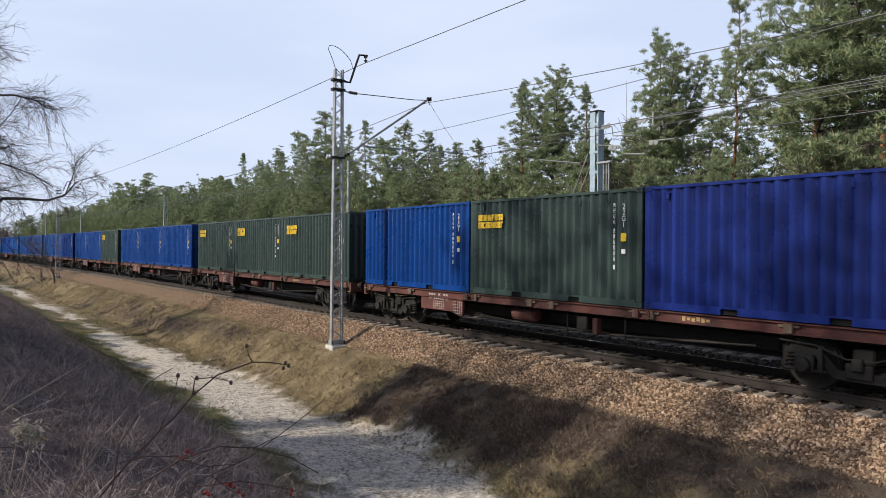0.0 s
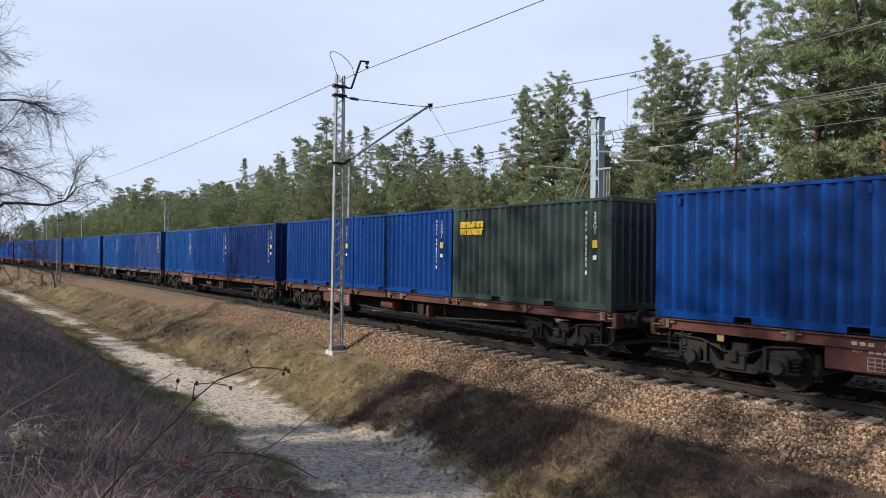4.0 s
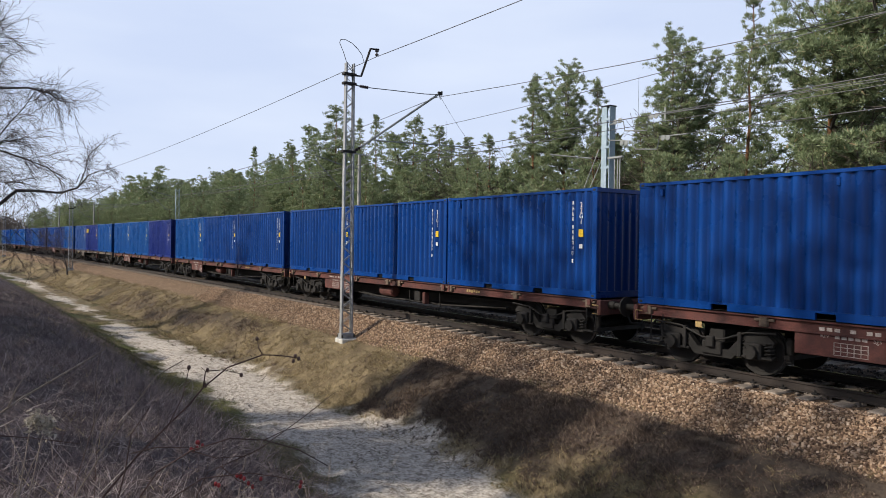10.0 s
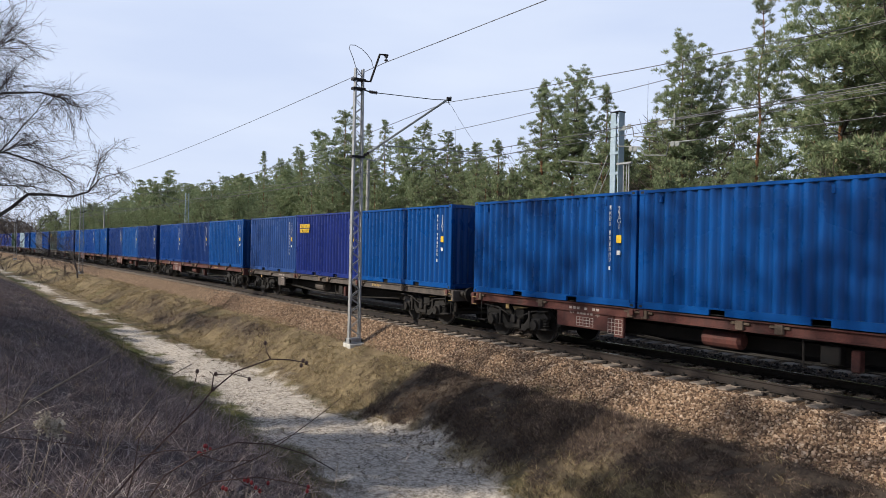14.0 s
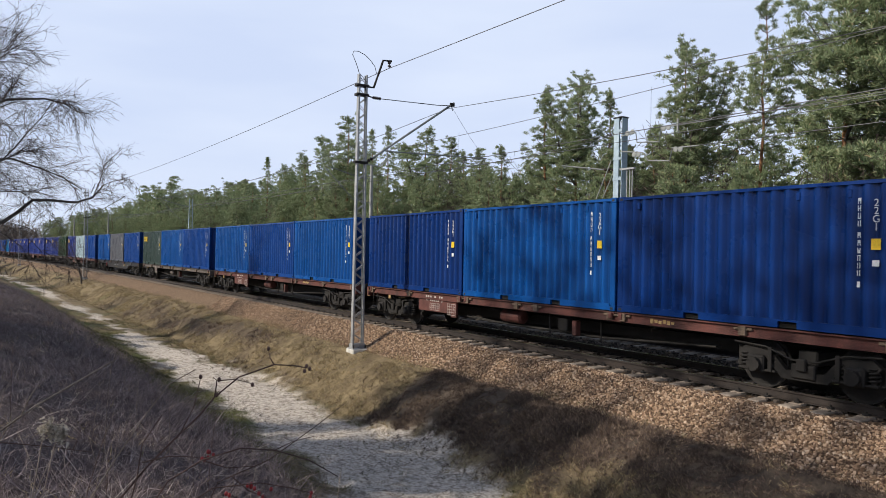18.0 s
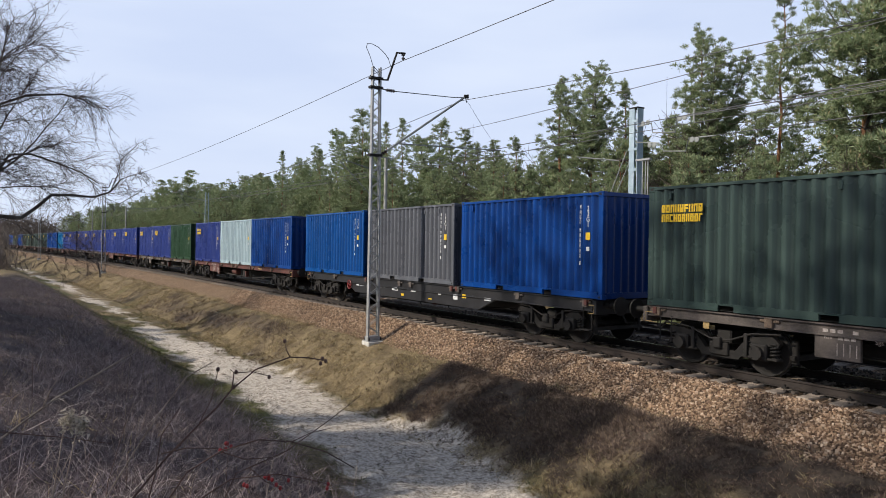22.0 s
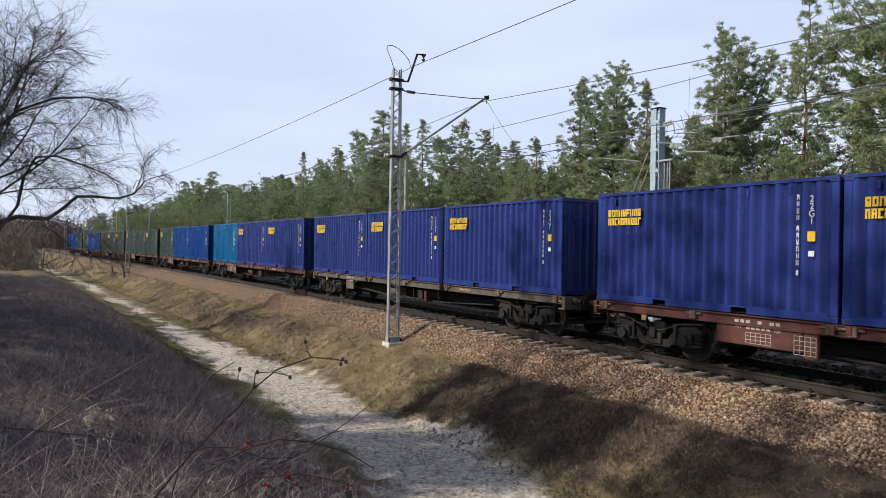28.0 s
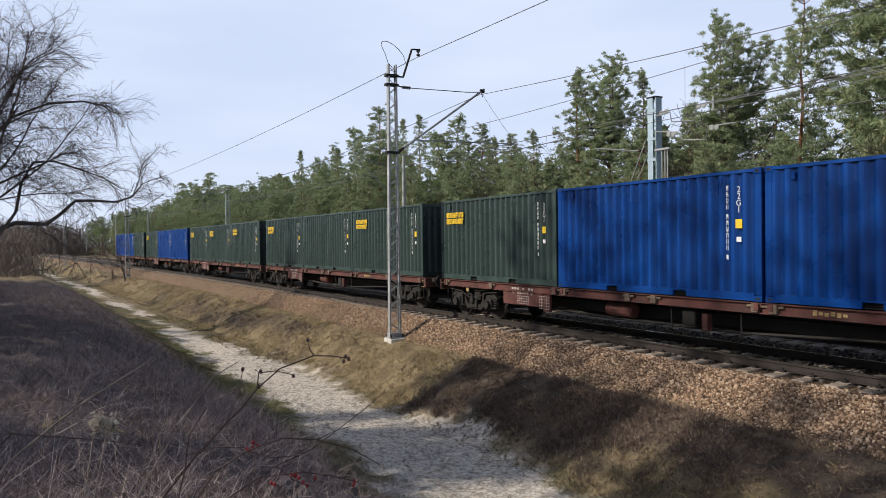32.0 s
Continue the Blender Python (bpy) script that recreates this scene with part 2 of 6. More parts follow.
HIP = surface("dark_red_rosehip", (0.16, 0.012, 0.014), (0.32, 0.025, 0.025), 15, 90, 0.4, bump=0.1)
SEED = islands("pale_seed_head", ((0, (0.30, 0.26, 0.2)), (1, (0.55, 0.5, 0.42))), 0.9, 0.3)
SLOPE_BRUSH = islands("dark_heather", ((0, (0.06, 0.042, 0.036)), (0.5, (0.135, 0.098, 0.08)), (0.85, (0.235, 0.175, 0.135)), (1, (0.36, 0.285, 0.20))), 0.85)
# stone colours darkened for oil and for the shade under the train
DARK_STONE = islands("oily_shaded_ballast", ((0, (0.022, 0.018, 0.016)), (0.5, (0.055, 0.045, 0.038)), (1, (0.14, 0.115, 0.095))), 0.85)
SCRUB = islands("grey_brown_scrub", ((0, (0.10, 0.08, 0.07)), (0.5, (0.17, 0.14, 0.12)), (1, (0.26, 0.22, 0.18))), 0.9)

# ---- the line of the railway ----
FACE_Y = 12.16            # the containers' side nearest to the camera
AXIS_Y = FACE_Y + 1.219   # the near track's axis
AXIS2_Y = AXIS_Y + 4.2    # the far track's axis


def bend(x):
    """How far the line swings aside at x: a wide curve beyond x = -10, straight again beyond -110."""
    d = min(x + 10, 0.0)
    return -0.00029 * d * d if d > -100 else -2.9 + 0.058 * (d + 100)


def bends(x):
    d = np.minimum(x + 10, 0.0)
    return np.where(d > -100, -0.00029 * d * d, -2.9 + 0.058 * (d + 100))


def heading(x):
    d = max(min(x + 10, 0.0), -100.0)
    return math.atan(-0.00058 * d)


def fbm(x, y, scale, seed=0, octaves=3):
    """Smooth value noise on arrays."""
    rng = np.random.RandomState(seed)
    table = rng.rand(256, 256)
    out, amp, tot = 0.0, 1.0, 0.0
    for o in range(octaves):
        u, v = x * scale * 2**o + 17.3 * o, y * scale * 2**o + 5.1 * o
        i, j = np.floor(u).astype(int), np.floor(v).astype(int)
        a, b = u - i, v - j
        a, b = a * a * (3 - 2 * a), b * b * (3 - 2 * b)
        g = lambda p, q: table[(i + p) % 256, (j + q) % 256]
        out = out + amp * ((g(0, 0) * (1 - a) + g(1, 0) * a) * (1 - b) + (g(0, 1) * (1 - a) + g(1, 1) * a) * b - 0.5)
        tot, amp = tot + amp, amp * 0.5
    return out / tot * 2


PROFILE_V = np.array([-200, -40, -8, -3, 0.0, 1.6, 3.2, 4.0, 4.8, 5.4, 6.0, 6.6, 8.3, 8.9, 9.6, 10.3, 10.9, 11.75, 19.2, 20.2, 20.6, 24, 60, 400, 900])
PROFILE_Z = np.array([1.6, 1.4, 1.0, 0.85, 0.72, 0.42, -0.48, -1.05, -1.66, -1.93, -2.0, -2.02, -2.02, -1.80, -1.28, -0.98, -0.82, -0.222, -0.222, -0.85, -0.9, -0.9, -0.6, 0, 0])



def ground_z(x, y):
    v = y - bends(x)
    z = np.interp(v, PROFILE_V, PROFILE_Z)
    rough = np.where((v > 10.7) & (v < 20.5), 0.012, np.where((v > 6.4) & (v < 8.5), 0.06, 0.15))
    rough = rough * np.where(np.abs(v) > 40, 3, 1)
    far = np.clip((-x - 25) / 60, 0, 1) * np.clip((6.0 - v) / 5, 0, 1)   # the near bank sinks away from the camera
    z = z - far * np.clip(z + 1.3, 0, 3) * 0.75
    return z + rough * fbm(x, y, 0.8, 3) + rough * 0.6 * fbm(x, y, 3.1, 4)


def sand_cover(x, y):
    v = y - bends(x)
    wander = 0.6 * fbm(x, y, 0.22, 7) + 0.55 * fbm(x, y, 0.8, 17)
    narrow = np.clip((-x - 16) / 30, 0, 1)
    edge = np.minimum(v - 5.65 - 0.45 * narrow - wander, 8.5 - 1.2 * narrow + wander - v)
    patch = 0.6 * fbm(x, y, 0.9, 8) + 0.9 * fbm(x, y, 2.6, 15)
    far = np.clip((-x - 24) / 22, 0, 1)
    return np.clip((edge * 1.5 + 0.40 + 0.8 * patch - far * (0.62 - 1.5 * fbm(x, y, 0.12, 19))) * 1.5, 0, 1)


def grass_green(x, y):
    v = y - bends(x)
    return np.clip(0.40 + 1.1 * fbm(x, y, 0.5, 12) - 0.17 * np.abs(v - 5.6), 0, 1)


def heath(x, y):
    """Where dark heathery growth takes the place of the dry grass on the slope."""
    v = y - bends(x)
    edge = 2.2 * fbm(x, y, 0.5, 51) + 0.9 * fbm(x, y, 1.9, 52)
    near = np.clip((x + 17.0 + 0.35 * edge) * 2.2, 0, 1) * np.clip((v - 8.45 - 0.3 * edge) * 2.5, 0, 1) * np.clip((10.98 + 0.12 * edge - v) * 5, 0, 1)
    near = near * np.clip(1.0 - np.clip((x + 10.6) / 1.5, 0, 1) * np.clip((9.75 - v) * 1.6, 0, 1) * (0.75 + edge), 0, 1)
    far = np.clip(1.5 * fbm(x, y * 2.2, 0.16, 53) + 0.55 * edge - 0.05, 0, 1) * np.clip((-x - 25) / 4, 0, 1) * np.clip((v - 7.9) * 2, 0, 1) * np.clip((10.6 - v) * 3, 0, 1)
    band = np.clip(1.3 - np.abs(v - 9.45 - 0.03 * (x + 36) + 0.4 * edge) / 0.55, 0, 1) * np.clip((x + 52) / 6, 0, 1) * np.clip((-26 - x) / 3, 0, 1)
    return np.clip(near + 0.7 * far + 0.8 * band, 0, 1)


def ground_material():
    m, t, b = nodes_of("ground")
    at = t.nodes.new("ShaderNodeVertexColor")
    at.layer_name = "cover"
    sep = t.nodes.new("ShaderNodeSeparateColor")
    t.links.new(at.outputs[0], sep.inputs[0])
    n1, n2, n3 = noise_at(t, 1.1, 6, 0.7), noise_at(t, 14, 5, 0.7), noise_at(t, 70, 3, 0.6)
    grass = mixed(t, ramp(t, n1, (0.35, (0, 0, 0)), (0.65, (1, 1, 1))), (0.105, 0.08, 0.05), (0.25, 0.196, 0.114))
    grass = mixed(t, sep.outputs[2], grass, (0.085, 0.095, 0.035))
    under = t.nodes.new("ShaderNodeVertexColor")
    under.layer_name = "growth"
    sep2 = t.nodes.new("ShaderNodeSeparateColor")
    t.links.new(under.outputs[0], sep2.inputs[0])
    grass = mixed(t, sep2.outputs[0], grass, mixed(t, ramp(t, n1, (0.35, (0, 0, 0)), (0.65, (1, 1, 1))), (0.05, 0.039, 0.032), (0.11, 0.086, 0.066)))
    grass = mixed(t, sep2.outputs[1], grass, mixed(t, ramp(t, n1, (0.35, (0, 0, 0)), (0.65, (1, 1, 1))), (0.075, 0.058, 0.055), (0.135, 0.108, 0.104)))
    grass = mixed(t, 0.8, grass, ramp(t, n2, (0.3, (0.4, 0.4, 0.4)), (0.7, (1.4, 1.4, 1.4))), "MULTIPLY")
    sand = mixed(t, ramp(t, n2, (0.35, (0, 0, 0)), (0.6, (1, 1, 1))), (0.30, 0.255, 0.21), (0.70, 0.64, 0.56))
    litter = noise_at(t, 5.5, 6, 0.8)
    sand = mixed(t, ramp(t, litter, (0.50, (0, 0, 0)), (0.60, (0.72, 0.72, 0.72))), sand, (0.14, 0.11, 0.085))
    sand = mixed(t, 0.5, sand, ramp(t, n3, (0.3, (0.6, 0.6, 0.6)), (0.7, (1.2, 1.2, 1.2))), "MULTIPLY")
    v = t.nodes.new("ShaderNodeTexVoronoi")
    v.inputs["Scale"].default_value = 23
    tc = t.nodes.new("ShaderNodeTexCoord")
    t.links.new(tc.outputs["Object"], v.inputs[0])
    stone = ramp(t, v.outputs["Color"], (0.1, (0.08, 0.052, 0.036)), (0.5, (0.20, 0.135, 0.09)), (0.9, (0.43, 0.31, 0.21)))
    stone = mixed(t, 0.9, stone, ramp(t, v.outputs["Distance"], (0.15, (1.1, 1.1, 1.1)), (0.75, (0.25, 0.25, 0.25))), "MULTIPLY")
    # between the rails, oil and the train's shade are multiplied into the stone
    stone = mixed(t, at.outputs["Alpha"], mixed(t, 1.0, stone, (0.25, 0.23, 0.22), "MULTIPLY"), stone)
    col = mixed(t, sep.outputs[0], grass, sand)
    col = mixed(t, sep.outputs[1], col, stone)
    t.links.new(col, b.inputs["Base Color"])
    b.inputs["Roughness"].default_value = 0.95
    b.inputs["Specular IOR Level"].default_value = 0.15
    bumped(t, b, n2, 0.6, 0.05)
    return m


def build_ground():
    xs = np.unique(np.concatenate([np.arange(-66, -2, 0.19), np.arange(-160, -72, 0.8), np.arange(-2, 40, 0.8), np.arange(-500, -160, 8.0), np.arange(40, 400, 10.0),
                                   [-3000, -2200, -1500, -1000, -700, 700, 1200, 2000, 3000]]))
    vs = np.unique(np.concatenate([np.arange(-1, 12.2, 0.15), np.arange(12.2, 22, 0.35), np.arange(-12, -1, 0.6), np.arange(22, 60, 2.0), np.arange(-80, -12, 6.0),
                                   np.arange(60, 400, 30.0), [-3000, -1800, -1000, -500, -250, -150, 500, 800, 1300, 2000, 3000]]))
    gx, gv = np.meshgrid(xs, vs, indexing="ij")
    gy = gv + bends(np.maximum(gx, -400))
    gz = ground_z(np.maximum(gx, -400), gy)
    n, k = gx.shape
    idx = np.arange(n * k).reshape(n, k)
    faces = np.stack([idx[:-1, :-1], idx[1:, :-1], idx[1:, 1:], idx[:-1, 1:]], -1).reshape(-1, 4)
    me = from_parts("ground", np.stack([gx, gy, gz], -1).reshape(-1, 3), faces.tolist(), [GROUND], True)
    stone = np.clip((gv - 10.85 + 0.25 * fbm(gx, gy, 1.3, 9)) * 4 + 0.5, 0, 1) * np.clip((20.4 - gv) * 3, 0, 1)
    # alpha drops along the near track, where oil and train shade are painted
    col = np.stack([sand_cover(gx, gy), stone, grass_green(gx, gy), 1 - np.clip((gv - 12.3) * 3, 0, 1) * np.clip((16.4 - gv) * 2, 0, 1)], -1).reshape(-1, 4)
    att = me.color_attributes.new("cover", "FLOAT_COLOR", "POINT")
    att.data.foreach_set("color", col.astype(np.float32).ravel())
    att = me.color_attributes.new("growth", "FLOAT_COLOR", "POINT")
    h = heath(gx, gy).reshape(-1, 1)
    k = (np.clip((3.9 + 0.8 * fbm(gx, gy, 0.6, 47) - gv) * 1.2, 0, 1) * np.clip((gx + 75) / 20, 0, 1)).reshape(-1, 1)
    att.data.foreach_set("color", np.concatenate([h, k, h, np.ones_like(h)], 1).astype(np.float32).ravel())
    ob = new("ground", me)
    tagged(ob, "dry grass bank with a pale sandy track below the railway embankment", "ground", kind="structure")
    return ob


GROUND = ground_material()
build_ground()


# ---- the two tracks ----
def rail_mesh(offset, x0, x1, step):
    xs = np.arange(x0, x1 + 1e-6, step)
    prof = [(-0.0625, -0.172), (0.0625, -0.172), (0.0625, -0.16), (0.012, -0.145), (0.012, -0.045), (0.036, -0.035), (0.036, -0.004), (0.028, 0.0), (-0.028, 0.0),
            (-0.036, -0.004), (-0.036, -0.035), (-0.012, -0.045), (-0.012, -0.145), (-0.0625, -0.16)]
    verts, faces = [], []
    for x in xs:
        for a, z in prof:
            verts.append((x, offset + bend(x) + a, z))
    k = len(prof)
    for i in range(len(xs) - 1):
        for j in range(k):
            faces.append((i * k + j, i * k + (j + 1) % k, (i + 1) * k + (j + 1) % k, (i + 1) * k + j))
    me = from_parts("rail", verts, faces, [RAIL_SIDE, RAIL_TOP])
    for p in me.polygons:
        p.material_index = 1 if p.index % k == 7 else 0
    return me


def sleeper_mesh():
    bm = bmesh.new()
    box(bm, -0.13, 0.13, -1.3, 1.3, -0.36, -0.185, bevel=0.02)
    for s in (-1, 1):
        box(bm, -0.12, 0.12, s * 0.76 - 0.19, s * 0.76 + 0.19, -0.19, -0.174, bevel=0.004)
    return mesh_of("sleeper", bm, CONCRETE)


def clip_mesh():
    bm = bmesh.new()
    for s in (-1, 1):
        box(bm, -0.055, 0.055, s * 0.105 - 0.04, s * 0.105 + 0.04, -0.174, -0.135, bevel=0.012)
        tube(bm, [(0, s * 0.105, -0.14), (0, s * 0.105, -0.098)], 0.02, 6)
    return mesh_of("clip", bm, GRIME)


def build_tracks():
    sleeper, clip = sleeper_mesh(), clip_mesh()
    for name, axis, count in (("track_1", AXIS_Y, 150), ("track_2", AXIS2_Y, 60)):
        root = tagged(new(name), "railway track of rusty rails on grey concrete sleepers in ballast", "railway track", kind="structure")
        for s in (-1, 1):
            part("rail", rail_mesh(axis + s * 0.7535, -400, 60, 4.0), None, root)
        far = []
        for i in range(-8, 600):
            x = -2.0 - 0.6 * i
            m = Matrix.Translation((x, axis + bend(x), 0)) @ Matrix.Rotation(heading(x), 4, "Z")
            if 0 <= i < count:
                ob = part("sleeper", sleeper, None, root)
                ob.matrix_local = m
                for s in (-1, 1):
                    if i < 90 and axis == AXIS_Y:
                        ob = part("clip", clip, None, root)
                        ob.matrix_local = m @ Matrix.Translation((0, s * 0.7535, 0))
            else:
                far.append(m)
        bm = bmesh.new()
        for m in far:
            vs = box(bm, -0.13, 0.13, -1.3, 1.3, -0.36, -0.185)
            for v in vs:
                v.co = m @ v.co
        tagged(part("far_sleepers", bm, CONCRETE, root), kind="stuff")


build_tracks()

# ---- containers ----
LENGTH, WIDTH, HEIGHT = 6.058, 2.438, 2.591
FLOOR_Z = 1.17     # the wagon's deck above the rail


def wave_wall(x0, x1, z0, z1, pitch=0.278, depth=0.054):
    """A wall of upright trapezoid waves in the plane y = 0, facing -y."""
    xs, n = [], max(1, round((x1 - x0) / pitch))
    p = (x1 - x0) / n
    for i in range(n):
        a = x0 + i * p
        xs += [(a + p * 0.03, 0), (a + p * 0.23, 0), (a + p * 0.28, depth * 0.14), (a + p * 0.48, depth * 0.86), (a + p * 0.53, depth), (a + p * 0.73, depth), (a + p * 0.78, depth * 0.86), (a + p * 0.98, depth * 0.14)]
    xs.append((x1, 0))
    bm = bmesh.new()
    lo, hi = [bm.verts.new((x, d, z0)) for x, d in xs], [bm.verts.new((x, d, z1)) for x, d in xs]
    for i in range(len(xs) - 1):
        bm.faces.new((lo[i], lo[i + 1], hi[i + 1], hi[i]))
    return bm


def turned(bm, m):
    bmesh.ops.transform(bm, matrix=m, verts=bm.verts)
    return bm


def letters(body, size, material, name="lettering"):
    cu = bpy.data.curves.new("letters", "FONT")
    cu.body, cu.size, cu.align_x, cu.space_line = body, size, "CENTER", 0.78
    tmp = new("letters", cu)
    me = bpy.data.meshes.new_from_object(tmp.evaluated_get(bpy.context.evaluated_depsgraph_get()))
    bpy.data.objects.remove(tmp)
    me.materials.append(material)
    me.name = name
    return me


CODE = letters("2\n2\nG\n1", 0.17, WHITE)
FADED = surface("faded_white_marking", (0.25, 0.2, 0.18), (0.5, 0.45, 0.42), 12, 80, 0.8, bump=0)
TRAFFIC_CODE, TYPE_CODE = letters("RIV", 0.11, FADED), letters("Sgs", 0.11, FADED)


def bars(rows, material):
    """Flat marks on the near side; rows: x0, x1, z0, z1."""
    return boxes(*[(a, b, -0.0015, 0.0, c, d) for a, b, c, d in rows])


def logo_bars():
    """Two rows of blocky yellow shapes."""
    rng = random.Random(4)
    rows = []
    for z, cells in ((0.175, 9), (0.0, 10)):
        w = 1.02 / cells
        for i in range(cells):
            a = i * w + 0.008
            rows.append((a, a + 0.035, z, z + 0.145))
            rows.append((a, a + w - 0.018, z + rng.choice((0, 0.055)), z + rng.choice((0.03, 0.085))))
            if rng.random() < 0.7:
                rows.append((a, a + w - 0.018, z + 0.11, z + 0.145))
            if rng.random() < 0.6:
                rows.append((a + w - 0.05, a + w - 0.018, z, z + 0.145))
    rows = [r for r in rows if r[3] > r[2]]
    return boxes(*[(a, b, -0.0015 - 0.0003 * (i % 4), 0.0, c, d) for i, (a, b, c, d) in enumerate(rows)])


def container_template(logo=False, code=True, vents=True):
    """A 20-foot container: origin at the middle of its underside, long side along x."""
    root = new("shipping_container")
    hx, hy = LENGTH / 2, WIDTH / 2
    for s in (-1, 1):
        bm = wave_wall(-hx + 0.14, hx - 0.14, 0.155, HEIGHT - 0.075)
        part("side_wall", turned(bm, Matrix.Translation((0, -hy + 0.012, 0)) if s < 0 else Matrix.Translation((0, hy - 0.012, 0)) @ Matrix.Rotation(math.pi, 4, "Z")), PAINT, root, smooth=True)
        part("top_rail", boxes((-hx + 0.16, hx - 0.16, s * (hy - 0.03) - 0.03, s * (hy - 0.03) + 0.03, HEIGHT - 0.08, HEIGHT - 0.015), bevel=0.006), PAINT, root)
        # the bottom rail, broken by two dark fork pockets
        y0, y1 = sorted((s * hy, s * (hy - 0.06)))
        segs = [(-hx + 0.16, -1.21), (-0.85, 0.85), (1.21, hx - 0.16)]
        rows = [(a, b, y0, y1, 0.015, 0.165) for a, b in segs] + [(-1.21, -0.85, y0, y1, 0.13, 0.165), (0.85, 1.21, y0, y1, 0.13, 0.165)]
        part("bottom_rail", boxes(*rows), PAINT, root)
        # near-black blocks fill the pockets, giving their inner shade as colour
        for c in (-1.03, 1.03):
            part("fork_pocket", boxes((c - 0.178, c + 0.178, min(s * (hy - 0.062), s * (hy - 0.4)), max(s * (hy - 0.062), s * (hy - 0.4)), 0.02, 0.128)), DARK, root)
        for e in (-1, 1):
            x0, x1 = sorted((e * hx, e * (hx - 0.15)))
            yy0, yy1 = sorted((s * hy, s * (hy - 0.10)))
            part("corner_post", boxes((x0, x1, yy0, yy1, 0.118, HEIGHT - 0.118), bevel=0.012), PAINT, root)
            cx0, cx1 = sorted((e * (hx + 0.003), e * (hx - 0.178)))
            cy0, cy1 = sorted((s * (hy + 0.003), s * (hy - 0.162)))
            for z0, z1 in ((0, 0.118), (HEIGHT - 0.118, HEIGHT)):
                bm = boxes((cx0, cx1, cy0, cy1, z0, z1), bevel=0.01)
                ym, xm, zm = s * (hy + 0.003), e * (hx - 0.09), (z0 + z1) / 2
                # a thin near-black plate paints the shade of the casting's hole
                box(bm, xm - 0.04, xm + 0.04, min(ym, ym + s * 0.002), max(ym, ym + s * 0.002), zm - 0.025, zm + 0.025)
                me = mesh_of("corner_casting", bm, PAINT)
                me.materials.append(DARK)
                for p in me.polygons:
                    p.material_index = 1 if abs(abs(p.center.y) - hy - 0.005) < 0.0015 and abs(p.center.z - zm) < 0.02 else 0
                part("corner_casting", me, None, root)
        if vents and s < 0:
            for c in (-2.45, 2.1, 1.2):
                part("vent", boxes((c - 0.035, c + 0.035, -hy - 0.006, -hy + 0.05, HEIGHT - 0.30, HEIGHT - 0.15), bevel=0.012), PAINT, root)
    # the front wall, towards +x
    bm = wave_wall(-hy + 0.09, hy - 0.09, 0.16, HEIGHT - 0.11, pitch=0.25, depth=0.045)
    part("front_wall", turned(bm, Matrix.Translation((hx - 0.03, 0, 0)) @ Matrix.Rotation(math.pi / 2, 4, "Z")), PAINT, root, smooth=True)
    for z0, z1 in ((0.0, 0.16), (HEIGHT - 0.12, HEIGHT - 0.01)):
        part("front_sill", boxes((hx - 0.09, hx - 0.004, -hy + 0.162, hy - 0.162, z0 + 0.01, z1), bevel=0.008), PAINT, root)
    # the doors, towards -x
    for s in (-1, 1):
        y0, y1 = sorted((s * 0.01, s * (hy - 0.1)))
        door = part("door", boxes((-hx + 0.01, -hx + 0.06, y0, y1, 0.14, HEIGHT - 0.12), bevel=0.008), PAINT, root)
        for k in (0.3, 0.8):
            bm = bmesh.new()
            tube(bm, [(-hx - 0.012, s * k, 0.06), (-hx - 0.012, s * k, HEIGHT - 0.06)], 0.017, 6)
            part("lock_rod", bm, GALV, door)
    part("roof", boxes((-hx + 0.05, hx - 0.05, -hy + 0.05, hy - 0.05, HEIGHT - 0.045, HEIGHT - 0.02)), PAINT, root)
    part("floor_frame", boxes((-hx + 0.18, hx - 0.18, -hy + 0.062, hy - 0.062, 0.03, 0.15)), GRIME, root)
    # the markings near the front end
    y = -hy - 0.001
    if code:
        ob = part("size_code", CODE, None, root, "white lettering 22G1")
        ob.matrix_local = Matrix.Translation((hx - 0.50, y, HEIGHT - 0.45)) @ Matrix.Rotation(math.pi / 2, 4, "X")
        rows, pick = [], random.Random(9)
        for i in range(11):
            z = HEIGHT - 0.40 - 0.125 * i - (0.07 if i > 3 else 0) - (0.06 if i > 9 else 0)
            x = hx - 0.79
            rows += [(x, x + 0.012, z, z + 0.095), (x + 0.036, x + 0.048, z, z + 0.095)]
            rows.append((x + 0.0121, x + 0.0359, z + pick.choice((0, 0.04, 0.08)), z + pick.choice((0.015, 0.055, 0.095))))
        rows = [r for r in rows if r[3] > r[2]]
        tagged(part("number_mark", turned(bars(rows, WHITE), Matrix.Translation((0, y, 0))), WHITE, root, "white upright row of small marks"), kind="stuff")
        part("yellow_sticker", boxes((hx - 0.575, hx - 0.425, y - 0.002, y, HEIGHT - 1.16, HEIGHT - 0.98)), YELLOW, root, "yellow square sticker")
        part("white_sticker", boxes((hx - 0.555, hx - 0.445, y - 0.002, y, HEIGHT - 1.43, HEIGHT - 1.33)), WHITE, root, "small white sticker")
    if logo:
        part("logo", turned(logo_bars(), Matrix.Translation((-hx + 0.36, y, HEIGHT - 0.78)) @ Matrix.Diagonal((1.05, 1, 1.15, 1))), YELLOW, root, "yellow two-line block lettering as plain bars")
    return root


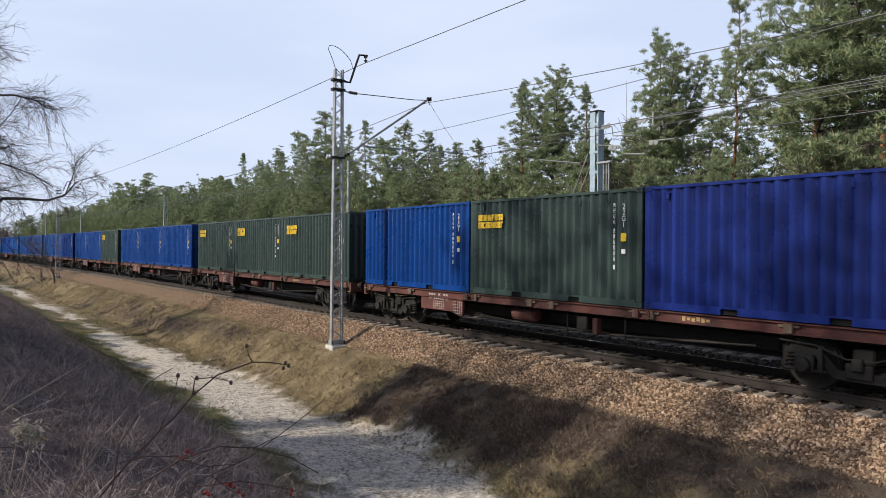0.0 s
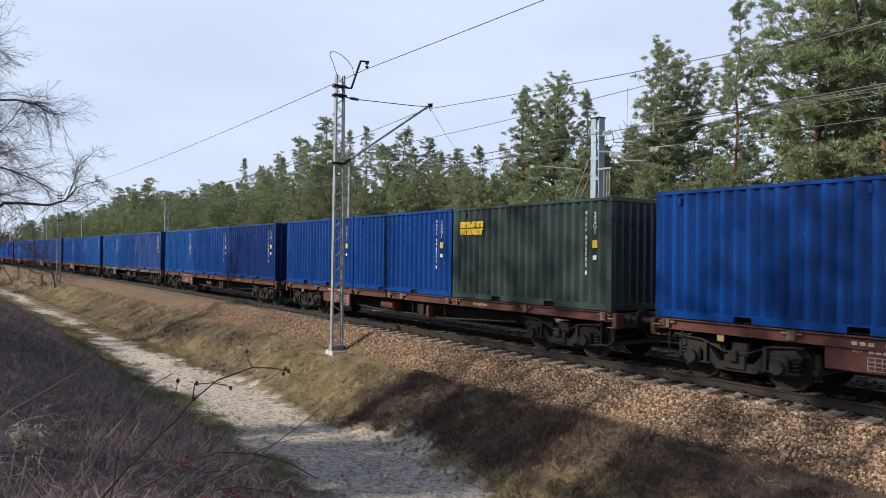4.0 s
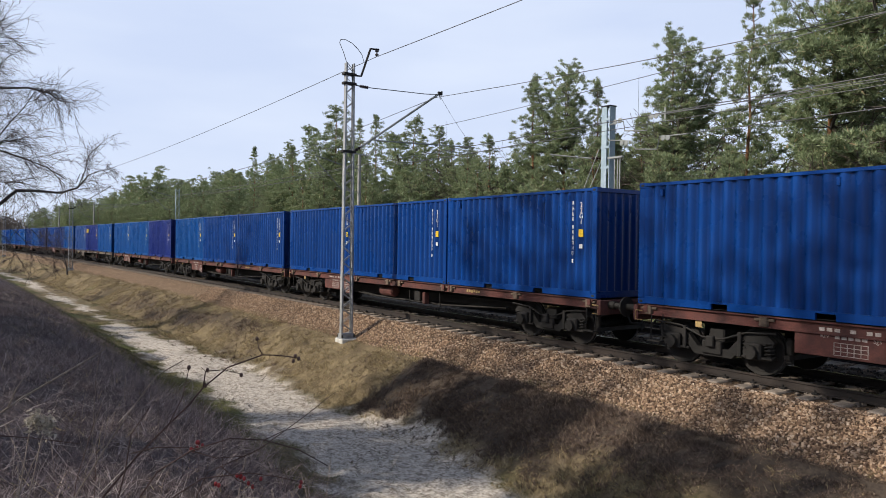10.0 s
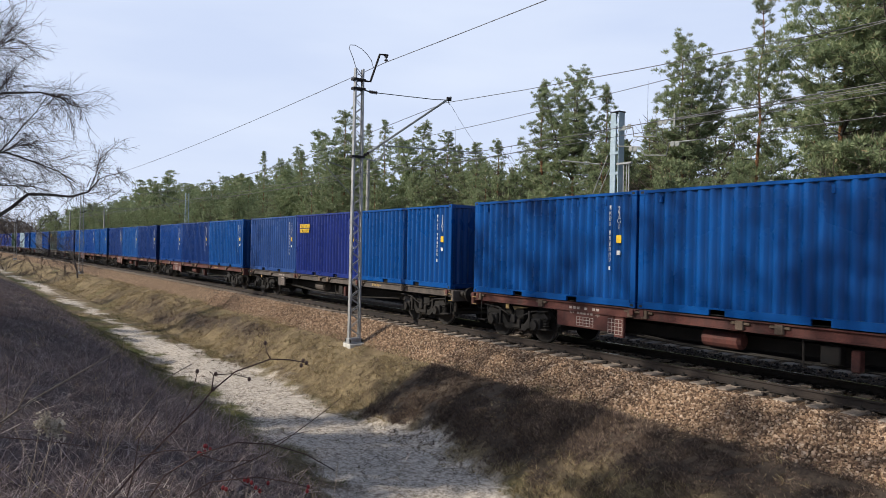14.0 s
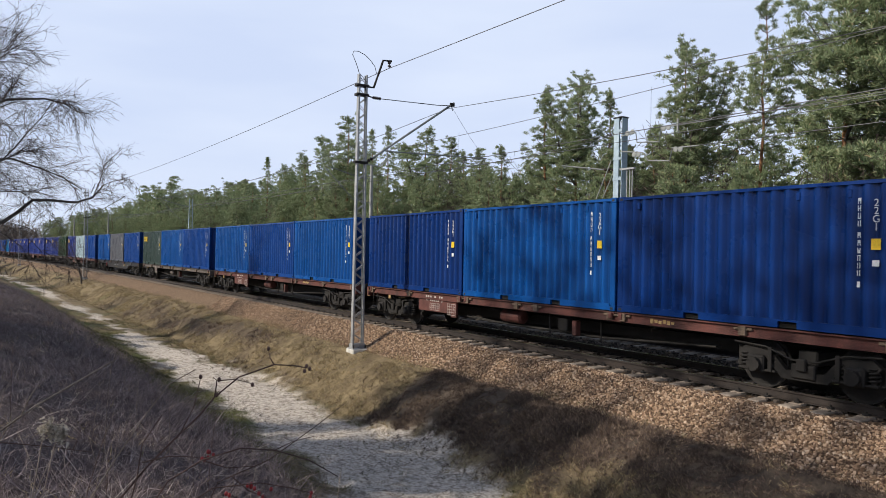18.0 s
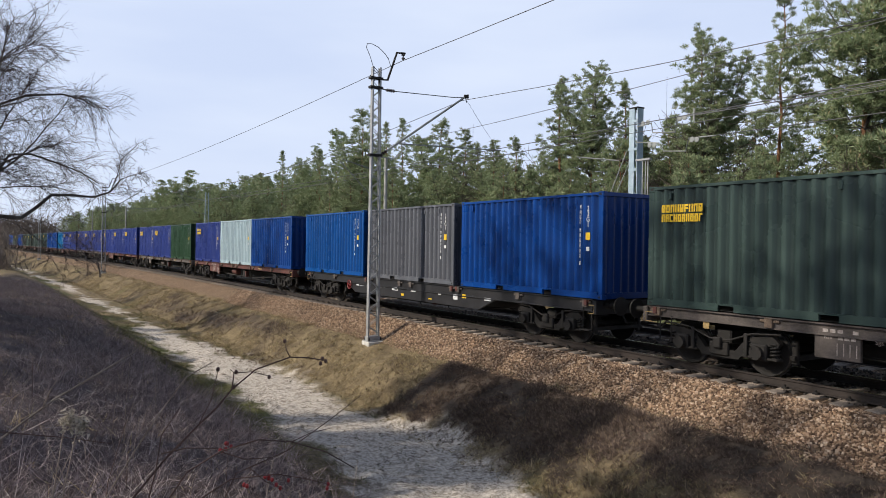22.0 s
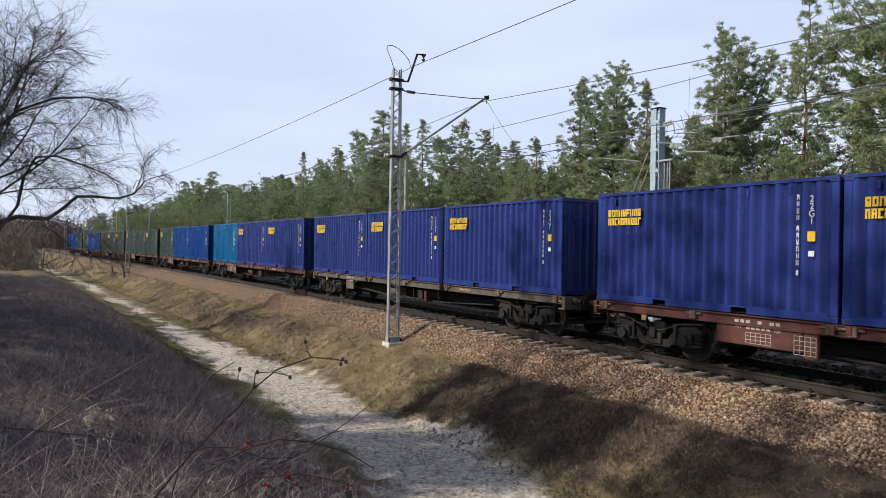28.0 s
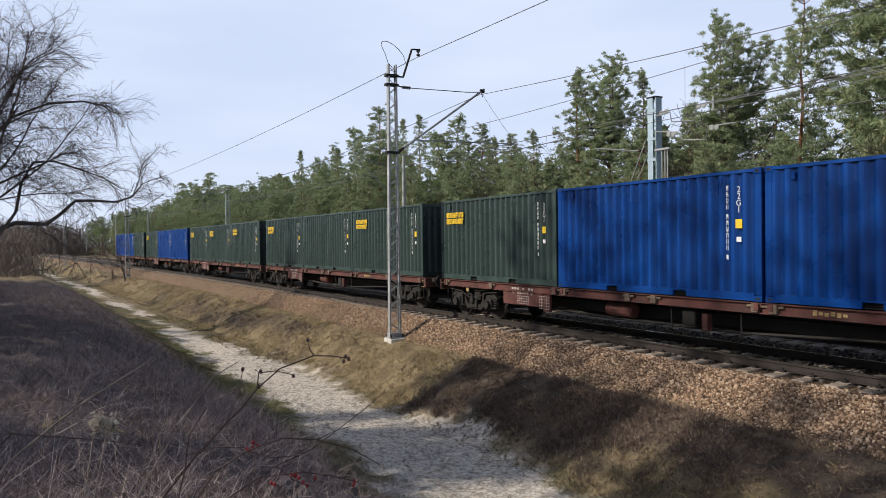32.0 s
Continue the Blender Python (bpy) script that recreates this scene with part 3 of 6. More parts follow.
COLOURS = {
    "b": ((0.003, 0.036, 0.175), "blue"), "B": ((0.003, 0.052, 0.21), "bright blue"), "d": ((0.003, 0.023, 0.12), "dark blue"), "f": ((0.018, 0.052, 0.18), "faded blue"),
    "N": ((0.018, 0.033, 0.158), "navy blue"), "p": ((0.010, 0.022, 0.14), "violet blue"), "P": ((0.010, 0.022, 0.14), "violet blue"), "g": ((0.031, 0.049, 0.046), "dark green"), "G": ((0.031, 0.049, 0.046), "dark green"),
    "e": ((0.018, 0.046, 0.024), "bottle green"), "s": ((0.082, 0.088, 0.104), "grey"), "w": ((0.27, 0.355, 0.40), "pale grey"), "t": ((0.001, 0.088, 0.228), "teal blue")}
LOGOS = "NPG"
# each wagon: the place of its front container end at the clip's start, and its three containers from the front
WAGONS = [(-4.01, "pGb"), (-23.6, "GGG"), (-43.27, "bbb"), (-62.83, "Gbb"), (-82.49, "dbB"), (-102.08, "fbB"), (-121.69, "Bbb"), (-141.29, "bbb"), (-160.37, "bbB"), (-179.88, "pBB"),
          (-199.44, "BPf"), (-218.98, "Bdb"), (-238.52, "dBd"), (-258.03, "BbB"), (-277.62, "bBG"), (-297.38, "bsB"), (-318.25, "bwN"), (-337.93, "eNN"), (-357.62, "NNN"), (-377.34, "NNN"),
          (-397.14, "NNt"), (-417.05, "bbG"), (-436.7, "GgG"), (-456.3, "GGG"), (-475.6, "bbG"), (-495.2, "gbb")]
SPEED = 12.95
GAP = 0.075


def painted(root, key):
    for ob in (root, *root.children_recursive):
        ob.color = (*COLOURS[key][0], 1)


# ---- wagons ----
FADED_YELLOW = surface("faded_yellow_marking", (0.22, 0.14, 0.05), (0.42, 0.30, 0.13), 12, 80, 0.8, bump=0)
WHEEL_R = 0.46


def bogie_mesh():
    bm = bmesh.new()
    box(bm, -0.18, 0.18, -0.95, 0.95, 0.52, 0.80, bevel=0.03)          # bolster
    for s in (-1, 1):
        y0, y1 = s * 1.0 - 0.06, s * 1.0 + 0.06
        # side frame: high in the middle, cranked down to the axle boxes
        for pts in ([(-1.30, 0.66), (-1.16, 0.78), (-0.62, 0.72), (-0.35, 0.42), (0.35, 0.42), (0.62, 0.72), (1.16, 0.78), (1.30, 0.66), (1.26, 0.60), (0.72, 0.58), (0.42, 0.26), (-0.42, 0.26), (-0.72, 0.58), (-1.26, 0.60)],):
            f0 = [bm.verts.new((x, y0, z)) for x, z in pts]
            f1 = [bm.verts.new((x, y1, z)) for x, z in pts]
            k = len(pts)
            half = k // 2
            for i in range(half - 1):
                for fv in (f0, f1):
                    bm.faces.new((fv[i], fv[i + 1], fv[k - 2 - i], fv[k - 1 - i]))
            for i in range(k):
                bm.faces.new((f0[i], f0[(i + 1) % k], f1[(i + 1) % k], f1[i]))
    return bm


def build_bogie(parent, x):
    bogie = part("bogie", bm_copy("bogie"), None, parent, "dark grimy two-axle bogie")
    bogie.matrix_local = Matrix.Translation((x, 0, 0))
    wheels = []
    for a in (-0.9, 0.9):
        w = part("wheelset", bm_copy("wheelset"), None, bogie)
        w.matrix_local = Matrix.Translation((a, 0, WHEEL_R))
        wheels.append(w)
        for s in (-1, 1):
            ob = part("axle_box", bm_copy("axle_box"), None, bogie)
            ob.matrix_local = Matrix.Translation((a, s * 1.0, WHEEL_R)) @ Matrix.Rotation(0 if s < 0 else math.pi, 4, "Z")
            for d in (-0.27, 0.27):
                ob = part("spring", bm_copy("spring"), None, bogie)
                ob.matrix_local = Matrix.Translation((a + d, s * 1.0, 0.36))
    for s in (0, math.pi):
        part("brake_gear", bm_copy("brake_gear"), None, bogie).matrix_local = Matrix.Rotation(s, 4, "Z")
    for a in (-1.42, 0.0, 1.42):
        ob = part("brake_beam", bm_copy("brake_beam"), None, bogie)
        ob.matrix_local = Matrix.Translation((a, 0, 0.40))
    return wheels


SHARED = {}


def bm_copy(key):
    return SHARED[key]


def make_shared():
    SHARED["bogie"] = mesh_of("bogie", bogie_mesh(), GRIME)
    bm = bmesh.new()
    for s in (-1, 1):
        prof = [(0.09, 0.60), (0.12, 0.66), (0.40, 0.69), (0.46, 0.685), (0.462, 0.755), (0.475, 0.76), (0.49, 0.775), (0.48, 0.80), (0.40, 0.79), (0.13, 0.74), (0.10, 0.80)]
        lathe(bm, [(r, s * (1.5 - y)) for r, y in prof], "y", 22)
    lathe(bm, [(0.08, -0.95), (0.08, 0.95)], "y", 10)
    me = mesh_of("wheelset", bm, GRIME)
    me.materials.append(TREAD)
    for p in me.polygons:
        c = p.center
        if math.hypot(c.x, c.z) > 0.43 and abs(p.normal.y) < 0.5:
            p.material_index = 1
    SHARED["wheelset"] = me
    bm = bmesh.new()
    box(bm, -0.17, 0.17, -0.15, 0.10, -0.15, 0.17, bevel=0.03)
    lathe(bm, [(0.13, -0.23), (0.13, -0.15)], "y", 14)
    for dx in (-0.08, 0.08):
        for dz in (-0.08, 0.08):
            lathe(bm, [(0.016, -0.245), (0.016, -0.23)], "y", 6, (dx, 0, dz))
    box(bm, -0.38, 0.38, -0.11, 0.11, -0.13, -0.08, bevel=0.015)
    SHARED["axle_box"] = mesh_of("axle_box", bm, GRIME)
    bm = bmesh.new()
    turns, n = 4, 28
    tube(bm, [(0.085 * math.cos(i / n * turns * math.tau), 0.085 * math.sin(i / n * turns * math.tau), 0.03 + 0.26 * i / n) for i in range(n + 1)], 0.022, 4)
    lathe(bm, [(0.055, 0.0), (0.055, 0.30)], "z", 6)
    SHARED["spring"] = mesh_of("spring", bm, GRIME)
    bm = bmesh.new()
    box(bm, -0.05, 0.05, -0.85, 0.85, -0.05, 0.05, bevel=0.01)
    for s in (-1, 1):
        box(bm, -0.06, 0.06, s * 0.75 - 0.05, s * 0.75 + 0.05, -0.12, 0.35, bevel=0.02)
    SHARED["brake_beam"] = mesh_of("brake_beam", bm, GRIME)
    bm = bmesh.new()
    lathe(bm, [(0.09, 0.0), (0.09, 0.18), (0.07, 0.18), (0.07, 0.46), (0.22, 0.47), (0.225, 0.50), (0.10, 0.52)], "x", 16)
    SHARED["buffer"] = mesh_of("buffer", bm, GRIME)
    bm = bmesh.new()
    tube(bm, [(-1.35, -1.10, 0.84), (-0.7, -1.11, 0.80), (-0.2, -1.11, 0.62), (0.25, -1.11, 0.62), (0.75, -1.11, 0.80), (1.35, -1.10, 0.84)], 0.019, 5)
    box(bm, -0.22, 0.22, -1.11, -1.01, 0.30, 0.56, bevel=0.02)
    box(bm, -0.09, 0.09, -1.18, -1.08, 0.44, 0.66, bevel=0.02)
    for a in (-0.62, 0.62):
        box(bm, a - 0.04, a + 0.04, -1.13, -1.07, 0.34, 0.80, bevel=0.01)
    SHARED["brake_gear"] = mesh_of("brake_gear", bm, GRIME)
    SHARED["spigot"] = mesh_of("spigot", boxes((-0.09, 0.09, -0.06, 0.06, -0.07, -0.005), (-0.05, 0.05, -0.10, -0.04, -0.16, -0.02), bevel=0.008), RUST)


def wagon_template(kind):
    """A flat wagon for three containers; origin on the rail's top, under its middle. Returns it and its wheelsets."""
    root = new("container_wagon")
    paint = {"red": RUST, "grey": FRAME_GREY, "black": BLACK}[kind]
    hl, top = 9.18, FLOOR_Z - 0.01
    for s in (-1, 1):
        y0, y1 = sorted((s * 1.13, s * 1.05))
        depth = 0.22 if kind != "black" else 0.30
        bm = bmesh.new()
        prof = [(1.05, top - depth), (1.17, top - depth), (1.17, top - depth + 0.02), (1.13, top - depth + 0.02), (1.13, top - 0.025), (1.19, top - 0.025), (1.19, top), (1.05, top)]
        ends = [[bm.verts.new((e * hl, s * y, z)) for y, z in prof] for e in (-1, 1)]
        for i in range(8):
            bm.faces.new((ends[0][i], ends[0][(i + 1) % 8], ends[1][(i + 1) % 8], ends[1][i]))
        bm.faces.new(ends[0]), bm.faces.new(ends[1][::-1])
        part("side_sill", bm, paint, root)
        if kind == "black":
            # the deep fish-bellied girder between the bogies
            bm = bmesh.new()
            pts = [(-5.2, top - 0.28), (-4.3, 0.52), (4.3, 0.52), (5.2, top - 0.28)]
            f0, f1 = [bm.verts.new((x, y0, z)) for x, z in pts], [bm.verts.new((x, y1, z)) for x, z in pts]
            bm.faces.new(f0), bm.faces.new(f1[::-1])
            for i in range(4):
                bm.faces.new((f0[i], f0[(i + 1) % 4], f1[(i + 1) % 4], f1[i]))
            part("girder", bm, paint, root)
            if s < 0:
                bm = bmesh.new()
                tube(bm, [(-4.75 + 0.17 * math.cos(k * math.tau / 16), -1.19, 0.80 + 0.17 * math.sin(k * math.tau / 16)) for k in range(17)], 0.018, 6)
                for k in range(3):
                    tube(bm, [(-4.75 - 0.16 * math.cos(k * math.pi / 3), -1.19, 0.80 - 0.16 * math.sin(k * math.pi / 3)), (-4.75 + 0.16 * math.cos(k * math.pi / 3), -1.19, 0.80 + 0.16 * math.sin(k * math.pi / 3))], 0.011, 5)
                tube(bm, [(-4.75, -1.19, 0.80), (-4.75, -1.12, 0.80)], 0.02, 6)
                part("brake_wheel", bm, HIP, root, "red hand brake wheel")
            rows = []
            rng = random.Random(3)
            for x in (-4.2, -3.9, -2.2, -1.9, -1.2, -1.0, 0.2, 2.0, 2.9, 4.6):
                rows.append((x, x + rng.uniform(0.15, 0.5), min(s * 1.13, s * 1.134), max(s * 1.13, s * 1.134), 0.72 + rng.uniform(0, 0.12), 0.80 + rng.uniform(0, 0.1)))
            part("white_marks", boxes(*rows), WHITE, root, "small white inscriptions as plain bars")["kind"] = "stuff"
            part("yellow_marks", boxes((3.4, 3.62, min(s * 1.13, s * 1.134), max(s * 1.13, s * 1.134), 0.80, 0.92), (-0.5, -0.3, min(s * 1.13, s * 1.134), max(s * 1.13, s * 1.134), 0.62, 0.70), (1.4, 1.6, min(s * 1.13, s * 1.134), max(s * 1.13, s * 1.134), 0.62, 0.66)), YELLOW, root)
        else:
            m0, m1 = sorted((s * 1.13, s * 1.134))
            if kind == "red":
                part("side_plate", boxes((-5.69, -3.80, y0, y1, top - 0.60, top - depth - 0.002), bevel=0.01), paint, root)
                part("grid_plate", boxes((-3.78, -3.5, y0, y1, top - 0.70, top - depth - 0.002), bevel=0.01), paint, root)
            else:
                part("side_plate", boxes((-5.4, -4.6, y0, y1, top - 0.62, top - depth - 0.002), bevel=0.01), paint, root)
            rows = [(-5.25 + 0.13 * i, -5.16 + 0.13 * i, top - 0.16, top - 0.10) for i in range(8) if i not in (3, 5)]
            rows += [(-4.98 + 0.11 * i, -4.90 + 0.11 * i, top - 0.275, top - 0.205) for i in range(5)]
            rows += [(-5.0, -4.45, top - 0.345 - 0.07 * i, top - 0.333 - 0.07 * i) for i in range(4)] + [(-5.0 + 0.11 * i, -4.988 + 0.11 * i, top - 0.555, top - 0.333) for i in range(6)]
            if kind == "red":
                rows += [(-3.97, -3.53, top - 0.30 - 0.085 * i, top - 0.288 - 0.085 * i) for i in range(5)] + [(-3.97 + 0.107 * i, -3.958 + 0.107 * i, top - 0.64, top - 0.288) for i in range(5)]
            rows = [r for r in rows if kind == "red" or r[1] < -4.6]
            part("plate_marks", boxes(*[(p, q, m0, m1, c, d) for p, q, c, d in rows]), FADED, root, "faded white inscriptions as plain bars")["kind"] = "stuff"
            if s < 0:
                for word, code, x, what in (("traffic_code", TRAFFIC_CODE, -5.15, "RIV"), ("type_code", TYPE_CODE, -4.3, "Sgs")):
                    part(word, code, None, root, "faded white lettering " + what).matrix_local = Matrix.Translation((x, s * 1.1345, top - 0.275)) @ Matrix.Rotation(math.pi / 2, 4, "X")
            part("sill_logo", boxes(*[(4.0 + 0.11 * i, 4.08 + 0.11 * i, m0, m1, top - 0.17 + 0.02 * (i % 2), top - 0.07 - 0.015 * (i % 3)) for i in range(6)]), FADED_YELLOW, root, "faded yellow mark on the sill")["kind"] = "stuff"
            part("yellow_bracket", boxes((-7.75, -7.6, m0, m1 + 0.0, top - 0.36, top - 0.2), bevel=0.0), FADED_YELLOW, root) if s < 0 else None
        for x in (-8.9, -6.25, -3.25, -2.85, -0.55, 0.25, 2.85, 3.25, 6.25, 8.9):
            part("lashing_bracket", boxes((x - 0.08, x + 0.08, min(s * 1.13, s * 1.21), max(s * 1.13, s * 1.21), top - 0.20, top - 0.02), (x - 0.20, x + 0.20, min(s * 1.13, s * 1.18), max(s * 1.13, s * 1.18), top - 0.10, top - 0.05), bevel=0.01), FRAME_GREY if kind == "black" else TAN_STEEL, root)
        for x in (-hl + 0.35, hl - 0.35):
            bm = bmesh.new()
            tube(bm, [(x, s * 1.16, top - 0.18), (x, s * 1.17, 0.55), (x, s * 1.17, 0.42)], 0.014, 5)
            tube(bm, [(x + 0.3, s * 1.16, top - 0.18), (x + 0.3, s * 1.17, 0.55), (x + 0.3, s * 1.17, 0.42)], 0.014, 5)
            box(bm, x - 0.02, x + 0.32, s * 1.17 - 0.11, s * 1.17 + 0.02, 0.40, 0.43)
            part("step", bm, GRIME, root)
            bm = bmesh.new()
            e = 1 if x > 0 else -1
            tube(bm, [(x + e * 0.22, s * 1.20, top - 0.14), (x + e * 0.40, s * 1.20, top - 0.14), (x + e * 0.40, s * 1.20, top - 0.34), (x + e * 0.22, s * 1.20, top - 0.34)], 0.013, 5)
            part("handrail", bm, FADED_YELLOW, root)
        for x in (-8.95, -3.2, -2.9, 2.9, 3.2, 8.95):
            ob = part("spigot", SHARED["spigot"], None, root)
            ob.matrix_local = Matrix.Translation((x, s * 1.13, top)) @ Matrix.Rotation(0 if s < 0 else math.pi, 4, "Z")
    part("center_beam", boxes((-hl, hl, -0.28, 0.28, 0.78, top - 0.03), (-5.6, 5.6, -0.34, 0.34, 0.52, 0.78), bevel=0.01), paint if kind == "black" else GRIME, root)
    for x in (-8.2, -6.2, -4.6, -3.05, -1.5, 0.0, 1.5, 3.05, 4.6, 6.2, 8.2):
        part("cross_beam", boxes((x - 0.07, x + 0.07, -1.05, 1.05, top - 0.24, top - 0.04)), GRIME, root)
    for e in (-1, 1):
        x0, x1 = sorted((e * hl, e * (hl + 0.12)))
        part("headstock", boxes((x0, x1, -1.2, 1.2, top - 0.36, top - 0.02), bevel=0.012), paint, root)
        for s in (-1, 1):
            ob = part("buffer", SHARED["buffer"], None, root)
            ob.matrix_local = Matrix.Translation((e * (hl + 0.12), s * 0.875, 1.03)) @ (Matrix.Identity(4) if e > 0 else Matrix.Rotation(math.pi, 4, "Z"))
        bm = bmesh.new()
        box(bm, min(e * (hl + 0.12), e * (hl + 0.45)), max(e * (hl + 0.12), e * (hl + 0.45)), -0.05, 0.05, 0.94, 1.06, bevel=0.02)
        tube(bm, [(e * (hl + 0.4), 0, 1.0), (e * (hl + 0.55), 0, 0.86), (e * (hl + 0.62), 0, 0.80)], 0.04, 6)
        part("coupling", bm, GRIME, root)
        bm = bmesh.new()
        tube(bm, [(e * (hl + 0.12), -0.35, 0.85), (e * (hl + 0.3), -0.36, 0.6), (e * (hl + 0.58), -0.3, 0.62)], 0.025, 6)
        part("air_hose", bm, DARK, root)
    bm = bmesh.new()
    lathe(bm, [(0.12, -0.45), (0.19, -0.40), (0.19, 0.40), (0.12, 0.45)], "x", 14, (-1.2, -0.72, 0.70))
    part("brake_tank", bm, paint, root)
    bm = bmesh.new()
    for y in (-0.78, -0.62):
        tube(bm, [(-5.4, y, 0.62), (-2.2, y, 0.46), (2.2, y, 0.46), (5.4, y, 0.62)], 0.022, 5)
    part("brake_rod", bm, GRIME, root)
    part("brake_valve", boxes((0.9, 1.25, -1.0, -0.8, 0.52, 0.86), bevel=0.02), GRIME, root)
    part("changeover_box", boxes((1.45, 1.6, -1.04, -0.86, 0.45, 0.82), bevel=0.02), RUST, root)
    for x in (0.6, 2.4):
        bm = bmesh.new()
        tube(bm, [(x, -1.0, top - 0.2), (x, -0.98, 0.42), (x + 0.1, -0.98, 0.40)], 0.02, 5)
        part("hanger", bm, GRIME, root)
    wheels = build_bogie(root, -7.4) + build_bogie(root, 7.4)
    return root, wheels


make_shared()
PLACED = []          # things that ride along: object, place at the start, how far off its wagon's middle
WHEELSETS = []


def build_train():
    box_kinds = {}
    for logo in (False, True):
        box_kinds[logo] = container_template(logo)
    wagon_kinds = {k: wagon_template(k)[0] for k in ("red", "grey", "black")}
    fresh = set(list(box_kinds.values()) + list(wagon_kinds.values()))
    kinds = ["red", "red", "red", "red", "red", "grey", "red", "red", "red", "red", "grey", "red", "red", "red", "grey", "black", "red", "grey", "red", "grey", "red", "red", "red", "red", "red", "red"]
    for i, (front, load) in enumerate(WAGONS):
        kind = kinds[i]
        block = 3 * LENGTH + 2 * GAP
        gap = GAP
        if kind == "black":
            gap = 0.42
            block = 3 * LENGTH + 2 * gap
        middle = front - block / 2
        src = wagon_kinds[kind]
        w = src if src in fresh else copy_thing(src, Matrix.Identity(4))
        fresh.discard(src)
        tagged(w, {"red": "rusty red-brown container flat wagon with dark bogies on the track", "grey": "grimy brown-grey container flat wagon with dark bogies on the track",
                   "black": "black fish-bellied container flat wagon with white and yellow markings"}[kind], "freight wagon", "wagons of the train")
        PLACED.append((w, middle, 0.0, 0.0))
        WHEELSETS.append([o for o in w.children_recursive if o.name.split(".")[0] == "wheelset"])
        for k, key in enumerate(load):
            src = box_kinds[key in LOGOS]
            c = src if src in fresh else copy_thing(src, Matrix.Identity(4))
            fresh.discard(src)
            painted(c, key)
            tagged(c, f"{COLOURS[key][1]} corrugated steel shipping container" + (" with yellow lettering" if key in LOGOS else " with white codes") + " on a wagon", "container", "containers of the train")
            off = block / 2 - LENGTH / 2 - k * (LENGTH + gap)
            PLACED.append((c, middle, off, FLOOR_Z))


build_train()

# ---- catenary masts and wires ----
POLE_CONCRETE = surface("weathered_pole_concrete", (0.25, 0.25, 0.24), (0.40, 0.40, 0.38), 2, 45, 0.9, bump=0.3)
MAST = Vector((-21.50, 10.618, -0.79))


def lattice_mast(height, wide0, wide1, paint, bays):
    """A mast of two channels joined by zigzag lacing on its open sides; origin at its foot."""
    lace, sides = bmesh.new(), []
    for s in (-1, 1):
        flange = bmesh.new()
        sides.append(flange)
        rings = []
        for z, h in ((0, wide0 / 2), (height, wide1 / 2)):
            rings.append([flange.verts.new((x, s * (h - y), z)) for x, y in ((-0.07, 0), (0.07, 0), (0.07, 0.05), (0.058, 0.05), (0.058, 0.018), (-0.058, 0.018), (-0.058, 0.05), (-0.07, 0.05))])
        for i in range(8):
            flange.faces.new((rings[0][i], rings[0][(i + 1) % 8], rings[1][(i + 1) % 8], rings[1][i]))
    for e in (-1, 1):
        for i in range(bays):
            z0, z1 = height * i / bays, height * (i + 1) / bays
            w0, w1 = (wide0 + (wide1 - wide0) * k / height for k in (z0, z1))
            s = 1 if i % 2 else -1
            tube(lace, [(e * 0.064, s * (w0 / 2 - 0.02), z0), (e * 0.064, -s * (w1 / 2 - 0.02), z1)], 0.012, 4)
    return sides, lace


def insulator(bm, a, b, n=5, r=0.055):
    a, b = Vector(a), Vector(b)
    tube(bm, [a, b], 0.022, 8)
    for i in range(n):
        p, q = a.lerp(b, (i + 0.3) / n), a.lerp(b, (i + 0.65) / n)
        tube(bm, [p, q], r, 8)


